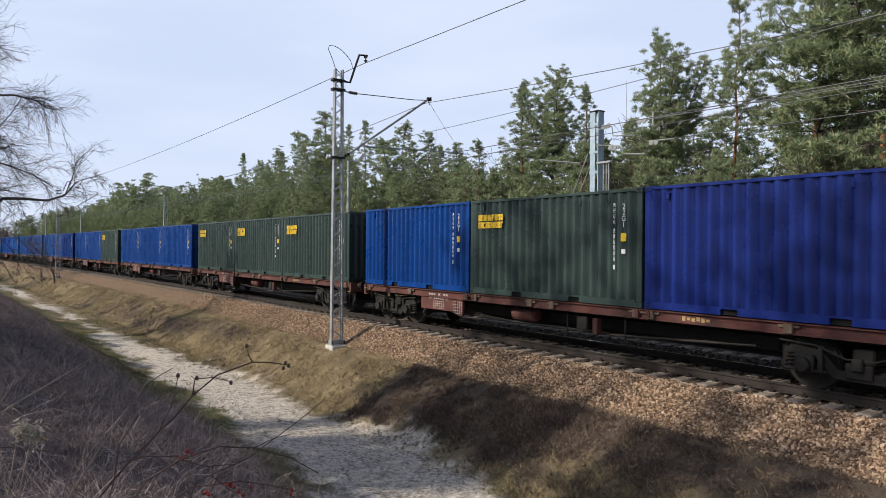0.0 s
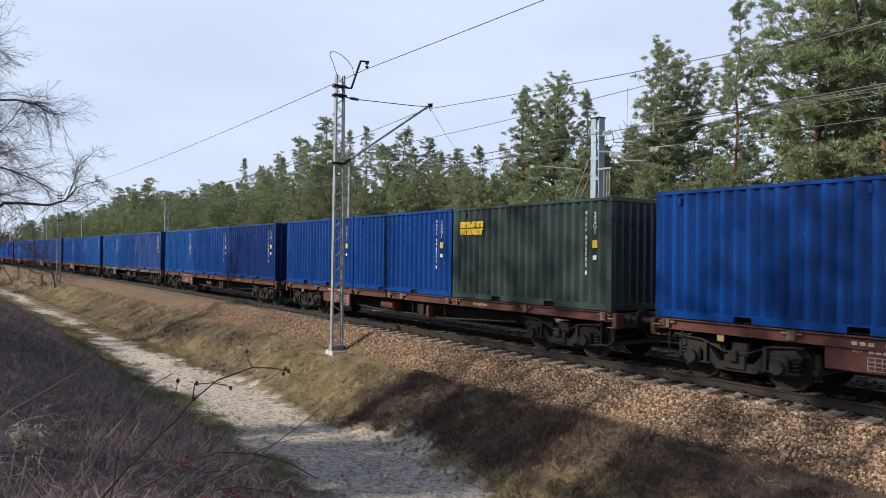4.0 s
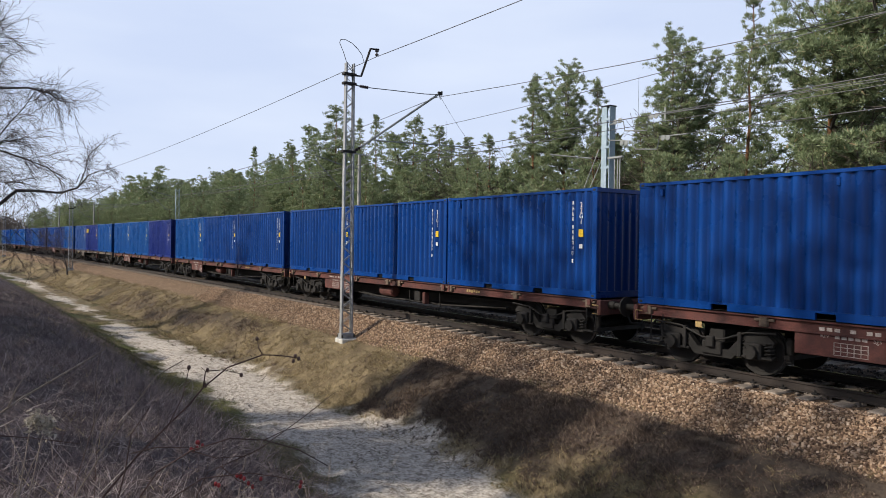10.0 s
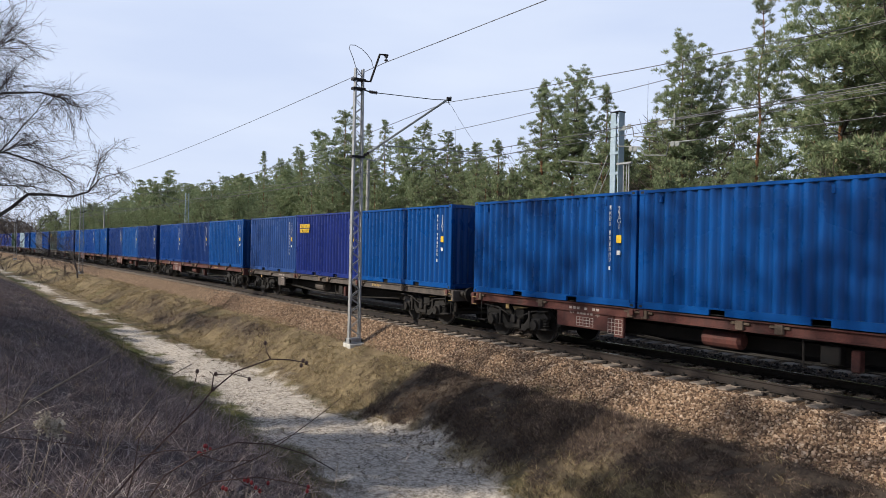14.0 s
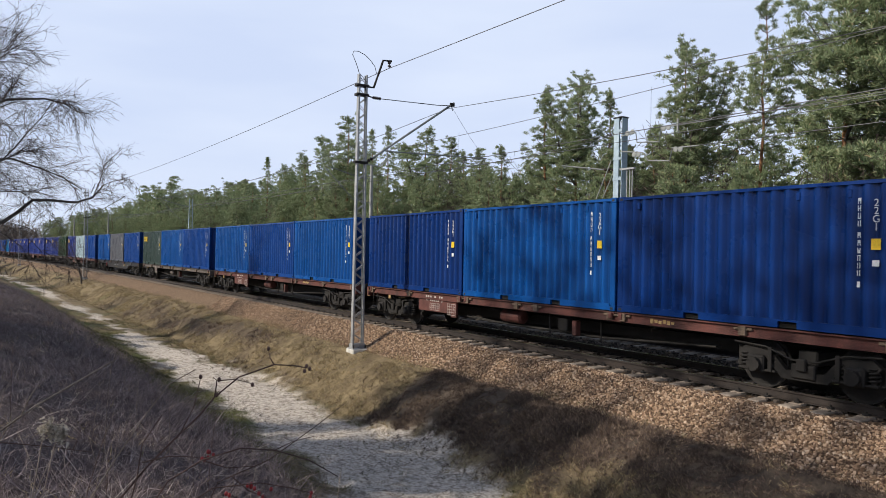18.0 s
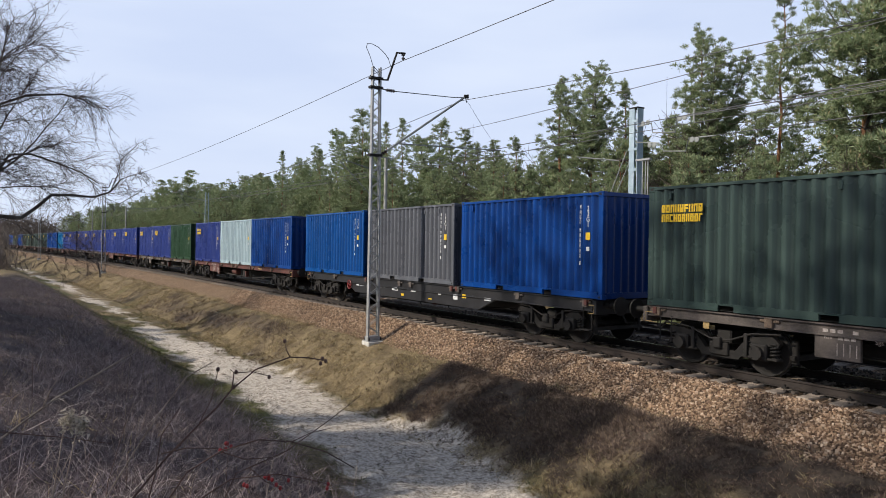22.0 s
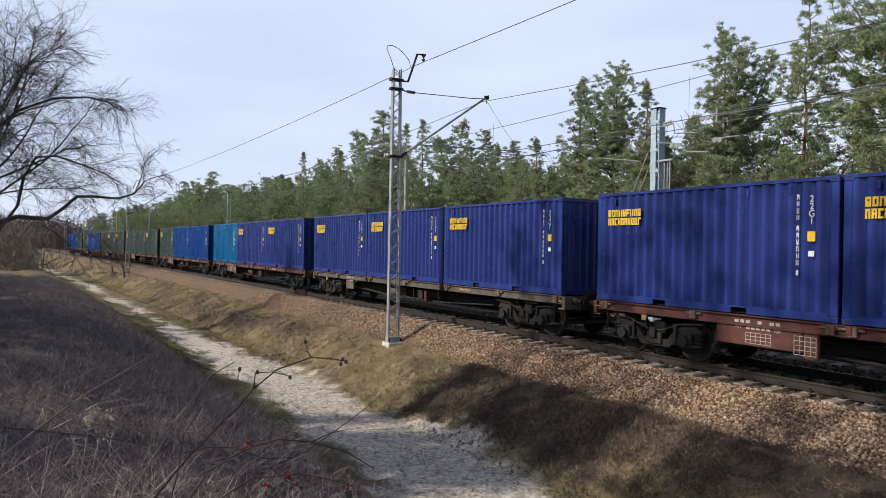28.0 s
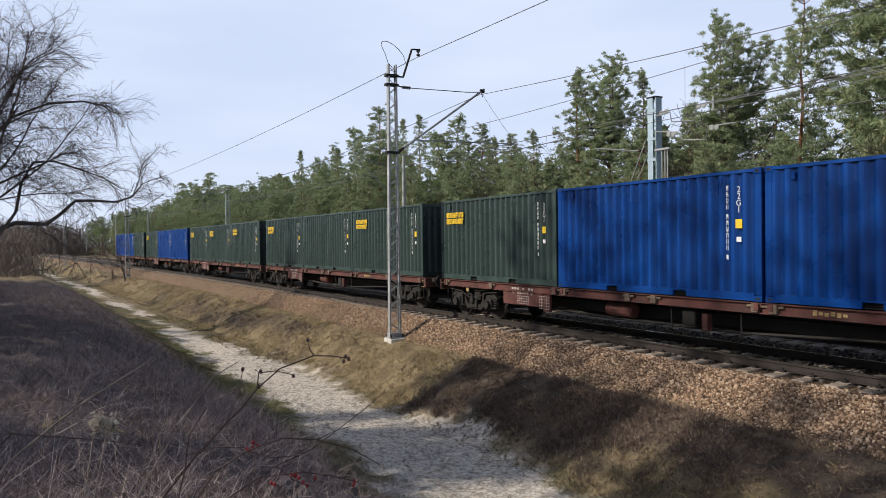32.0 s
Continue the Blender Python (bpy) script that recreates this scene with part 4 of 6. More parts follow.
def build_near_mast(at, label=True):
    root = new("catenary_mast")
    root.location, root.scale = at, (1.0565, 1.0565, 1.0565)
    tagged(root, "galvanised lattice catenary mast on a pale concrete foot beside the track", "catenary mast", "catenary masts")
    h = 8.62
    sides, lace = lattice_mast(h, 0.40, 0.30, GALV, 36)
    for side in sides:
        part("channel", side, GALV, root)
    tagged(part("lacing", lace, GALV, root), kind="stuff")
    part("foot", boxes((-0.26, 0.26, -0.26, 0.26, -0.75, 0.0), bevel=0.02), PALE_CONCRETE, root, "pale concrete foot")
    part("base_plate", boxes((-0.20, 0.20, -0.25, 0.25, 0.0, 0.03), bevel=0.004), GALV, root)
    part("base_shoe", boxes((-0.11, 0.11, -0.225, 0.225, 0.03, 0.16), bevel=0.008), GALV, root)
    for x in (-0.16, 0.16):
        for y in (-0.20, 0.20):
            bm = bmesh.new()
            lathe(bm, [(0.02, 0.03), (0.02, 0.13)], "z", 6, (x, y, 0))
            part("bolt", bm, GRIME, root)
    for z in (8.27, 7.98, 5.85):
        w = 0.40 - 0.10 * z / h + 0.05
        part("clamp", boxes((-0.10, 0.10, -w / 2 - 0.05, w / 2 + 0.02, z - 0.035, z + 0.035), bevel=0.004), GRIME, root)
    # the feeder arm on the mast's head
    bm = bmesh.new()
    tube(bm, [(0.0, 0.1, 8.26), (0.0, 0.40, 8.27), (0.0, 0.72, 9.19), (0.0, 1.02, 9.21)], 0.035, 6)
    part("feeder_arm", bm, GRIME, root)
    bm = bmesh.new()
    insulator(bm, (0, 0.95, 9.2), (0, 0.95, 8.98), 2, 0.06)
    part("feeder_insulator", bm, INSULATOR, root)
    bm = bmesh.new()
    tube(bm, [(0.0, -0.10, 8.6), (0, -0.22, 8.92), (0.0, -0.36, 9.2), (0, -0.33, 9.31), (0.0, -0.16, 9.33), (0, 0.06, 9.26), (0.0, 0.26, 9.12), (0.0, 0.42, 8.95), (0.0, 0.50, 8.72)], 0.011, 5)
    part("jumper_loop", bm, WIRE, root)
    # the cantilever: a raking tube, its stay, and the registration arm
    tip = Vector((0.05, 3.33, 8.06))
    bm = bmesh.new()
    tube(bm, [(0, 0.40, 6.02), tip + Vector((0, 0.12, 0.11))], 0.036, 8)
    part("raking_tube", bm, DULL_STEEL, root)
    bm = bmesh.new()
    insulator(bm, (0, 0.16, 5.86), (0, 0.40, 6.02), 3, 0.055)
    part("foot_insulator", bm, INSULATOR, root)
    bm = bmesh.new()
    insulator(bm, (0, 0.36, 7.95), (0, 0.66, 7.945), 4, 0.055)
    part("stay_insulator", bm, INSULATOR, root)
    bm = bmesh.new()
    tube(bm, [(0, 0.66, 7.945), (0.03, 2.78, 8.01), tip], 0.014, 5)
    part("stay", bm, WIRE, root)
    bm = bmesh.new()
    tube(bm, [(0, 0.14, 7.98), (0, 0.36, 7.95)], 0.02, 6)
    part("stay_link", bm, GRIME, root)
    bm = bmesh.new()
    box(bm, tip.x - 0.035, tip.x + 0.035, tip.y - 0.05, tip.y + 0.13, tip.z - 0.02, tip.z + 0.10, bevel=0.015)
    tube(bm, [tip, tip + Vector((0, 0.06, -0.16))], 0.015, 5)
    part("saddle", bm, GRIME, root)
    bm = bmesh.new()
    tube(bm, [(0, 0.15, 5.82), (0.0, 0.65, 5.78), (0.0, 0.95, 6.02), (0.0, 0.95, 6.32)], 0.02, 6)
    part("bracket", bm, GALV, root)
    bm = bmesh.new()
    tube(bm, [(0.0, 0.9, 6.29), (0.05, 4.85, 6.40)], 0.022, 6)
    part("registration_tube", bm, DULL_STEEL, root)
    bm = bmesh.new()
    tube(bm, [(0.05, 4.7, 6.40), (0.1, 4.75, 6.18), (0.15, 3.55, 6.16)], 0.012, 5)
    part("steady_arm", bm, DULL_STEEL, root)
    return root


def build_anchor_mast(at):
    """The stout pale blue mast beyond the far track, with its tensioning wheels."""
    root = new("tension_mast")
    root.location = at
    tagged(root, "stout pale blue lattice tension mast with pulley arms beyond the tracks", "catenary mast", "catenary masts")
    h = 8.8
    for e in (-1, 1):
        part("channel", boxes((e * 0.20 - 0.02, e * 0.20 + 0.02, -0.16, 0.16, 0, h), bevel=0.004), GALV_BLUE, root)
    part("face_plate", boxes((-0.18, 0.06, -0.17, -0.15, 0, h), bevel=0.003), GALV_BLUE, root)
    lace = bmesh.new()
    for s in (-1, 1):
        for i in range(18):
            z0, z1 = h * i / 18, h * (i + 1) / 18
            e = 1 if i % 2 else -1
            tube(lace, [(e * 0.19, s * 0.14, z0), (-e * 0.19, s * 0.14, z1)], 0.016, 4)
    tagged(part("lacing", lace, GALV_BLUE, root), kind="stuff")
    for z in (2.2, 3.6, 5.0, 6.4, 7.2, 8.3):
        part("batten", boxes((-0.23, 0.23, -0.185, -0.17, z - 0.05, z + 0.05)), GALV_BLUE, root)
    part("foot", boxes((-0.45, 0.45, -0.45, 0.45, -0.6, 0.0), bevel=0.03), PALE_CONCRETE, root)
    part("cap", boxes((-0.24, 0.24, -0.2, 0.2, h, h + 0.05), bevel=0.01), GRIME, root)
    for pts, wheels in (([(0.22, 8.05), (0.95, 8.1), (1.02, 7.72), (2.09, 7.61), (2.16, 8.1), (2.9, 8.12)], ((0.55, 8.12), (0.79, 8.14), (2.30, 8.08), (2.52, 8.08))),
                        ([(0.22, 7.45), (1.3, 7.30), (1.59, 6.96), (2.57, 6.86), (2.69, 7.31), (3.84, 7.27)], ((0.9, 7.26), (1.12, 7.24), (2.86, 7.24), (3.07, 7.22)))):
        bm = bmesh.new()
        tube(bm, [(x, -0.2, z) for x, z in pts], 0.026, 6)
        part("tension_arm", bm, DULL_STEEL, root)
        for x, z in wheels:
            bm = bmesh.new()
            lathe(bm, [(0.03, -0.245), (0.085, -0.24), (0.10, -0.235), (0.085, -0.22), (0.10, -0.205), (0.085, -0.20), (0.03, -0.195)], "y", 14, (x, 0, z))
            part("pulley", bm, DULL_STEEL, root)
    part("hanger_plate", boxes((2.88, 2.95, -0.22, -0.18, 7.9, 8.35)), DULL_STEEL, root)
    for x in (0.45, 0.60, 0.72):
        bm = bmesh.new()
        tube(bm, [(x, -0.1, 2.0), (x, -0.1, 6.75)], 0.022, 6)
        part("weight_rod", bm, GALV, root)
    part("weight_guide", boxes((0.1, 0.85, -0.16, -0.04, 6.72, 6.80), bevel=0.01), GALV, root)
    part("weight_stack", boxes((0.35, 0.80, -0.3, 0.1, 1.2, 2.4), bevel=0.02), GALV, root)
    for y in (-0.2, 0.2):
        bm = bmesh.new()
        tube(bm, [(-0.3, y, 7.15), (-4.2 - y * 2, y * 2, 0.1)], 0.018, 5)
        part("guy", bm, GALV, root)
    bm = bmesh.new()
    insulator(bm, (-0.28, 0, 6.8), (-0.7, -0.2, 6.82), 3, 0.06)
    part("tube_insulator", bm, INSULATOR, root)
    bm = bmesh.new()
    tube(bm, [(-0.7, -0.2, 6.82), (-2.4, -0.9, 7.08)], 0.03, 6)
    part("side_tube", bm, DULL_STEEL, root)
    return root


def build_far_pole(x, y, top, kind="concrete"):
    root = new("catenary_pole")
    root.location = (x, y + bend(x), -0.9)
    h = top + 0.9
    if kind == "concrete":
        bm = bmesh.new()
        lathe(bm, [(0.15, 0), (0.10, h)], "z", 12)
        part("pole", bm, POLE_CONCRETE, root)
        tagged(root, "slim pale concrete catenary pole behind the train", "catenary pole", "far catenary poles")
    else:
        fl, la = lattice_mast(h, 0.5, 0.4, GALV_BLUE, 16)
        for side in fl:
            part("channel", side, GALV_BLUE, root)
        tagged(part("lacing", la, GALV_BLUE, root), kind="stuff")
        tagged(root, "pale blue lattice catenary mast behind the train", "catenary mast", "far catenary poles")
    bm = bmesh.new()
    tube(bm, [(0, -0.1, h - 0.9), (0, -1.0, h - 0.8), (0, -3.0, h - 0.3)], 0.035, 6)
    tube(bm, [(0, -0.1, h - 2.4), (0, -1.2, h - 2.3), (0, -3.2, h - 0.4)], 0.03, 6)
    part("cantilever", bm, DULL_STEEL, root)
    return root


def span(name, points, sag, r, label):
    """A wire from support to support."""
    bm = bmesh.new()
    line = []
    for p, q in zip(points, points[1:]):
        p, q = Vector(p), Vector(q)
        n = 14
        line += [p.lerp(q, i / n) - Vector((0, 0, sag * 4 * (i / n) * (1 - i / n))) for i in range(n)]
    line.append(Vector(points[-1]))
    tube(bm, line, r, 5)
    ob = new(name, mesh_of(name, bm, WIRE))
    return tagged(ob, label, "wire", "overhead wires")


build_near_mast(MAST)
build_anchor_mast(Vector((-20.0, 21.25, -0.9)))
for x, y, top, kind in ((-41.0, 21.3, 8.0, "concrete"), (-82.3, 21.3, 8.05, "lattice"), (-126, 21.3, 8.2, "concrete"), (-157, 21.3, 8.3, "concrete"), (-200, 21.3, 8.3, "concrete")):
    build_far_pole(x, y, top, kind)
for x in (-81.0, -141.0):
    copy_thing(bpy.data.objects["catenary_mast"], Matrix.Translation((x, MAST.y + bend(x), -0.79)) @ Matrix.Rotation(heading(x), 4, "Z"))


def along(off, z, xs):
    return [(x, off + bend(x), z) for x in xs]


def droppers(wire, off, top, low, xs):
    for x in xs:
        bm = bmesh.new()
        tube(bm, [(x, off + bend(x), top(x)), (x, off + bend(x), low)], 0.006, 4)
        part("dropper", bm, WIRE, wire)


SUPPORTS = [40, -21.5, -81, -141, -205]
span("feeder_wire", along(MAST.y + 1.0, 8.67, SUPPORTS), 0.35, 0.012, "thin dark feeder wire strung along the masts")
w = span("messenger_wire", along(AXIS_Y + 0.70, 7.62, SUPPORTS), 1.15, 0.011, "thin dark messenger wire above the near track")
droppers(w, AXIS_Y + 0.70, lambda x: 7.62 - 4.6 * ((x + 21.5) / 60.5 % 1) * (1 - (x + 21.5) / 60.5 % 1), 5.5, (-6, -41, -48, -55, -62))
span("contact_wire", along(AXIS_Y, 5.5, SUPPORTS), 0.04, 0.011, "thin dark contact wire above the near track")
w = span("messenger_wire", along(AXIS2_Y, 7.86, [45, -8, -41, -82, -126, -157]), 0.3, 0.011, "thin dark messenger wire above the far track")
droppers(w, AXIS2_Y, lambda x: 7.75, 6.2, (-15.3, -25.9))
span("contact_wire", along(AXIS2_Y, 6.2, [45, -8, -41, -82, -126, -157]), 0.04, 0.011, "thin dark contact wire above the far track")
span("anchor_wire", [(45, 19.5, 7.3), (-16.2, 21.05, 6.38)], 0.5, 0.014, "dark wire running to the tension mast")
span("anchor_wire", [(45, 19.6, 8.2), (-17.2, 21.05, 7.2)], 0.5, 0.014, "dark wire running to the tension mast")
span("stay_wire", [(-21.45, 14.14, 7.73), (-24.42, 17.53, 6.79)], 0.05, 0.006, "thin slack wire from the cantilever tip to the far line")
span("feeder_wire", along(21.6, 7.4, [45, -19.8, -41, -82, -126, -157]), 0.4, 0.012, "thin dark feeder wire behind the far track")

# ---- woods ----
def blades(centres, dirs, length, width, rng):
    """Thin triangles: one a centre, along dirs."""
    n = len(centres)
    side = np.cross(dirs, rng.normal(size=(n, 3)))
    side /= np.linalg.norm(side, axis=1)[:, None] + 1e-9
    w = side * (width * (0.6 + 0.8 * rng.rand(n)))[:, None]
    tip = centres + dirs * (length * (0.6 + 0.8 * rng.rand(n)))[:, None]
    return np.stack([centres - w, centres + w, tip], 1).reshape(-1, 3)


def limb(verts, faces, a, b, r0, r1, sides=5):
    a, b = np.array(a, float), np.array(b, float)
    d = b - a
    d = d / (np.linalg.norm(d) + 1e-9)
    u = np.cross(d, (0.0, 0.0, 1.0) if abs(d[2]) < 0.9 else (1.0, 0.0, 0.0))
    u /= np.linalg.norm(u)
    v = np.cross(d, u)
    k0 = len(verts)
    for p, r in ((a, r0), (b, r1)):
        for k in range(sides):
            ang = k * math.tau / sides
            verts.append(tuple(p + r * (math.cos(ang) * u + math.sin(ang) * v)))
    for k in range(sides):
        faces.append((k0 + k, k0 + (k + 1) % sides, k0 + sides + (k + 1) % sides, k0 + sides + k))


def pine_meshes(seed, height=14.0, spread=2.4, bare=0.2, stems=1, per=18, tuft=0.2, dense=1.0, limbs=True, taper=0.75, keep=1.0):
    """A pine: trunk, whorls of limbs, and on every limb a flat pad of rounded needle tufts. stems: leaders that share the crown."""
    rng = np.random.RandomState(seed)
    tv, tf = [], []
    lean = rng.normal(size=2) * 0.25
    pts = [np.array([lean[0] * (i / 8) ** 1.5 + 0.06 * rng.normal(), lean[1] * (i / 8) ** 1.5 + 0.06 * rng.normal(), height * i / 8]) for i in range(9)]
    rad = [0.15 * (1 - 0.92 * i / 8) for i in range(9)]
    for i in range(8):
        limb(tv, tf, pts[i], pts[i + 1], rad[i], rad[i + 1], 7)
    trunk_faces = len(tf)
    leaders = [(pts, height * bare, spread)]
    for k in range(1, stems):
        a, z0 = rng.rand() * math.tau, height * (0.45 + 0.2 * rng.rand())
        foot = np.array([np.interp(z0, [p[2] for p in pts], [p[i] for p in pts]) for i in range(2)] + [z0])
        side, z1 = spread * (0.45 + 0.3 * rng.rand()), height * (0.84 + 0.13 * rng.rand())
        line = [foot + np.array([math.cos(a) * side * (i / 5) ** 0.7, math.sin(a) * side * (i / 5) ** 0.7, (z1 - z0) * i / 5]) for i in range(6)]
        for i in range(5):
            limb(tv, tf, line[i], line[i + 1], 0.07 * (1 - 0.16 * i), 0.07 * (0.84 - 0.16 * i), 5)
        leaders.append((line, z0 + 0.6, spread * 0.55))
    centre, size = [], []
    for line, z, reach0 in leaders:
        zs, z1, foot = [p[2] for p in line], line[-1][2], z
        lobes = rng.rand(15) * 0.75 + 0.5
        while z < z1 - 0.15:
            f = (z - foot) / (z1 - foot)
            reach = reach0 * (0.6 + 0.4 * min(1, f * 4)) * (1 - f) ** taper + 0.18
            base = np.array([np.interp(z, zs, [p[i] for p in line]) for i in range(2)] + [z])
            turn = rng.rand() * math.tau
            count = rng.randint(4, 7)
            for b in range(count):
                if rng.rand() > keep:
                    continue
                ang = turn + math.tau * b / count + 0.3 * rng.normal()
                ln = reach * (0.5 + 0.75 * rng.rand() ** 1.3) * lobes[(int(ang / math.tau * 5) % 5) + 5 * int(f * 2.99)]
                up = -0.08 + 0.95 * f + 0.14 * rng.normal()
                out, across = np.array([math.cos(ang), math.sin(ang), 0.0]), np.array([-math.sin(ang), math.cos(ang), 0.0])
                mid, end = base + ln * 0.55 * (out + np.array([0, 0, up * 0.8])), base + ln * (out * 0.95 + np.array([0, 0, up + 0.12]))
                if limbs:
                    limb(tv, tf, base, mid, 0.034 * (1 - 0.6 * f), 0.018, 3)
                    limb(tv, tf, mid, end, 0.018, 0.007, 3)
                n = max(2, int(dense * (1.5 + 5.2 * ln * (0.6 + 0.25 * ln))))
                q = 0.30 + 0.72 * rng.rand(n) ** 0.75
                line_at = np.where(q[:, None] < 0.55, base + (mid - base) * (q / 0.55)[:, None], mid + (end - mid) * ((q - 0.55) / 0.45)[:, None])
                fan = rng.normal(size=n) * 0.30 * ln * (0.35 + 0.65 * np.sin(np.clip(q, 0, 1) * 2.6))
                centre.append(line_at + across * fan[:, None] + np.array([0, 0, 1.0]) * (0.05 + 0.09 * rng.normal(size=n))[:, None])
                size.append(tuft * (0.65 + 0.7 * rng.rand(n)) * (1.08 - 0.3 * f))
            z += 0.36 + 0.22 * rng.rand()
        tip = line[-1]
        centre.append(tip + np.array([[0.05 * rng.normal(), 0.05 * rng.normal(), 0.05 - 0.16 * k] for k in range(5)]))
        size.append(tuft * np.array([0.55, 0.7, 0.8, 0.85, 0.9]))
    centre, size = np.concatenate(centre), np.concatenate(size)
    # each tuft: short broad sprays lying round its dome, tips up and outwards
    c, r = np.repeat(centre, per, 0), np.repeat(size, per)
    n = len(c)
    u = rng.normal(size=(n, 3))
    u[:, 2] = np.where(rng.rand(n) < 0.72, np.abs(u[:, 2]), u[:, 2])
    u /= np.linalg.norm(u, axis=1)[:, None]
    d = rng.normal(size=(n, 3)) * 0.42 + u * 0.6 + np.array([0, 0, 0.45])
    d /= np.linalg.norm(d, axis=1)[:, None]
    w = np.cross(u, d)
    w /= np.linalg.norm(w, axis=1)[:, None] + 1e-9
    w *= (r * (0.10 + 0.12 * rng.rand(n)) * (18 / per) ** 0.6)[:, None]
    a = c + u * (r * (0.25 + 0.6 * rng.rand(n)))[:, None] * np.array([1, 1, 0.75])
    bv = np.stack([a - w, a + w, a + d * (r * (0.42 + 0.5 * rng.rand(n)))[:, None]], 1).reshape(-1, 3)
    trunk = from_parts("trunk", tv, tf, [PINE_BARK, BARK], True)
    index = np.ones(len(tf), np.int32)
    index[:trunk_faces] = 0
    trunk.polygons.foreach_set("material_index", index)
    crown = from_parts("crown", bv, np.arange(len(bv)).reshape(-1, 3).tolist(), [NEEDLES])
    return trunk, crown


def bare_tree_meshes(seed, height=9.0, depth=6, spread=0.55, thick=0.13, droop=0.0, trunk_up=1.0, first=None, twig=0.006):
    """A leafless tree: limbs that fork down to thin twigs; trunk and twigs apart."""
    rng = np.random.RandomState(seed)
    tv, tf, wv, wf = [], [], [], []

    def grow(p, d, ln, r, level):
        n = 3 if level < 3 else 2
        q = p
        for i in range(n):
            d = d + rng.normal(size=3) * 0.16 - np.array([0, 0, droop * level / 6])
            d /= np.linalg.norm(d)
            e = q + d * ln / n
            r1 = max(r * (1 - 0.28 / n * (i + 1)), twig)
            if level < 3:
                limb(tv, tf, q, e, r, r1, 6)
            else:
                limb(wv, wf, q, e, max(r, twig), r1, 3)
            if level >= 1 and level < depth and rng.rand() < 0.75:
                side = d + rng.normal(size=3) * 0.75
                grow(e, side / np.linalg.norm(side), ln * (0.5 + 0.25 * rng.rand()), r1 * 0.5, level + 1)
            q, r = e, r1
        if level < depth:
            for _ in range(2 if level else 4):
                side = d + rng.normal(size=3) * spread + np.array([0, 0, 0.12])
                grow(q, side / np.linalg.norm(side), ln * (0.62 + 0.22 * rng.rand()), r * 0.68, level + 1)

    start = np.array(first if first else (0.0, 0.0, trunk_up), float)
    grow(np.zeros(3), start / np.linalg.norm(start), height * 0.3, thick, 0)
    return from_parts("trunk", tv, tf, [BARK], True), from_parts("twigs", wv, wf, [TWIG])


TWIG = islands("thin_twigs", ((0, (0.05, 0.037, 0.034)), (0.6, (0.09, 0.068, 0.06)), (1, (0.15, 0.12, 0.105))), 0.85)
# five shapes: many-topped, slim with a bare stem, narrow cone, tall and broad with a bare foot, round
SHAPES = ((2.9, 0.10, 3, 0.62, 1.0), (1.8, 0.40, 1, 0.5, 0.75), (2.2, 0.08, 1, 0.95, 1.0), (3.3, 0.38, 2, 0.55, 0.85), (2.8, 0.12, 2, 0.7, 1.0))
PINES = [pine_meshes(10 + i, 14.0, a, b, c, 64, 0.20, 1.25, True, d, e) for i, (a, b, c, d, e) in enumerate(SHAPES)]
MID_PINES = [pine_meshes(10 + i, 14.0, a, b, c, 36, 0.23, 1.0, False, d, e) for i, (a, b, c, d, e) in enumerate(SHAPES)]
LOW_PINES = [pine_meshes(50 + i, 14.0, 4.2 + 0.3 * i, 0.04, 2, 40, 0.34, 0.42, True, 0.6, 0.9) for i in range(5)]
FAR_PINES = [pine_meshes(20 + i, 14.0, a * 1.1, b, c, 15, 0.32, 0.55, False, d, 1.0) for i, (a, b, c, d, e) in enumerate(SHAPES)]
BARE = [bare_tree_meshes(30 + i, 10.0, 5, twig=0.009) for i in range(3)]


def plant_pine(x, y, top, k, turn, wide=1.0, kinds=None):
    z = float(ground_z(np.array([x]), np.array([y]))[0]) - 0.05
    root = new("pine_tree")
    s = (top - z) / 14.0
    root.matrix_world = Matrix.LocRotScale((x, y, z), Euler((0, 0, turn)), (s * wide, s * wide, s))
    tagged(root, "tall green pine with an orange-brown trunk in the wood", "pine tree", "pines of the wood")
    kinds = kinds or ((PINES if x > -44 else MID_PINES) if x > -80 and 20 < y < 31 else FAR_PINES)
    part("trunk", kinds[k][0], None, root)
    part("crown", kinds[k][1], None, root)
    return root


def plant_bare(x, y, top, k, turn, label="leafless grey-brown tree among the pines"):
    z = float(ground_z(np.array([x]), np.array([y]))[0]) - 0.05
    root = new("bare_tree")
    s = (top - z) / 10.0
    root.matrix_world = Matrix.LocRotScale((x, y, z), Euler((0, 0, turn)), (s, s, s))
    tagged(root, label, "tree", "leafless trees")
    part("trunk", BARE[k][0], None, root)
    part("crown", BARE[k][1], None, root)
    return root


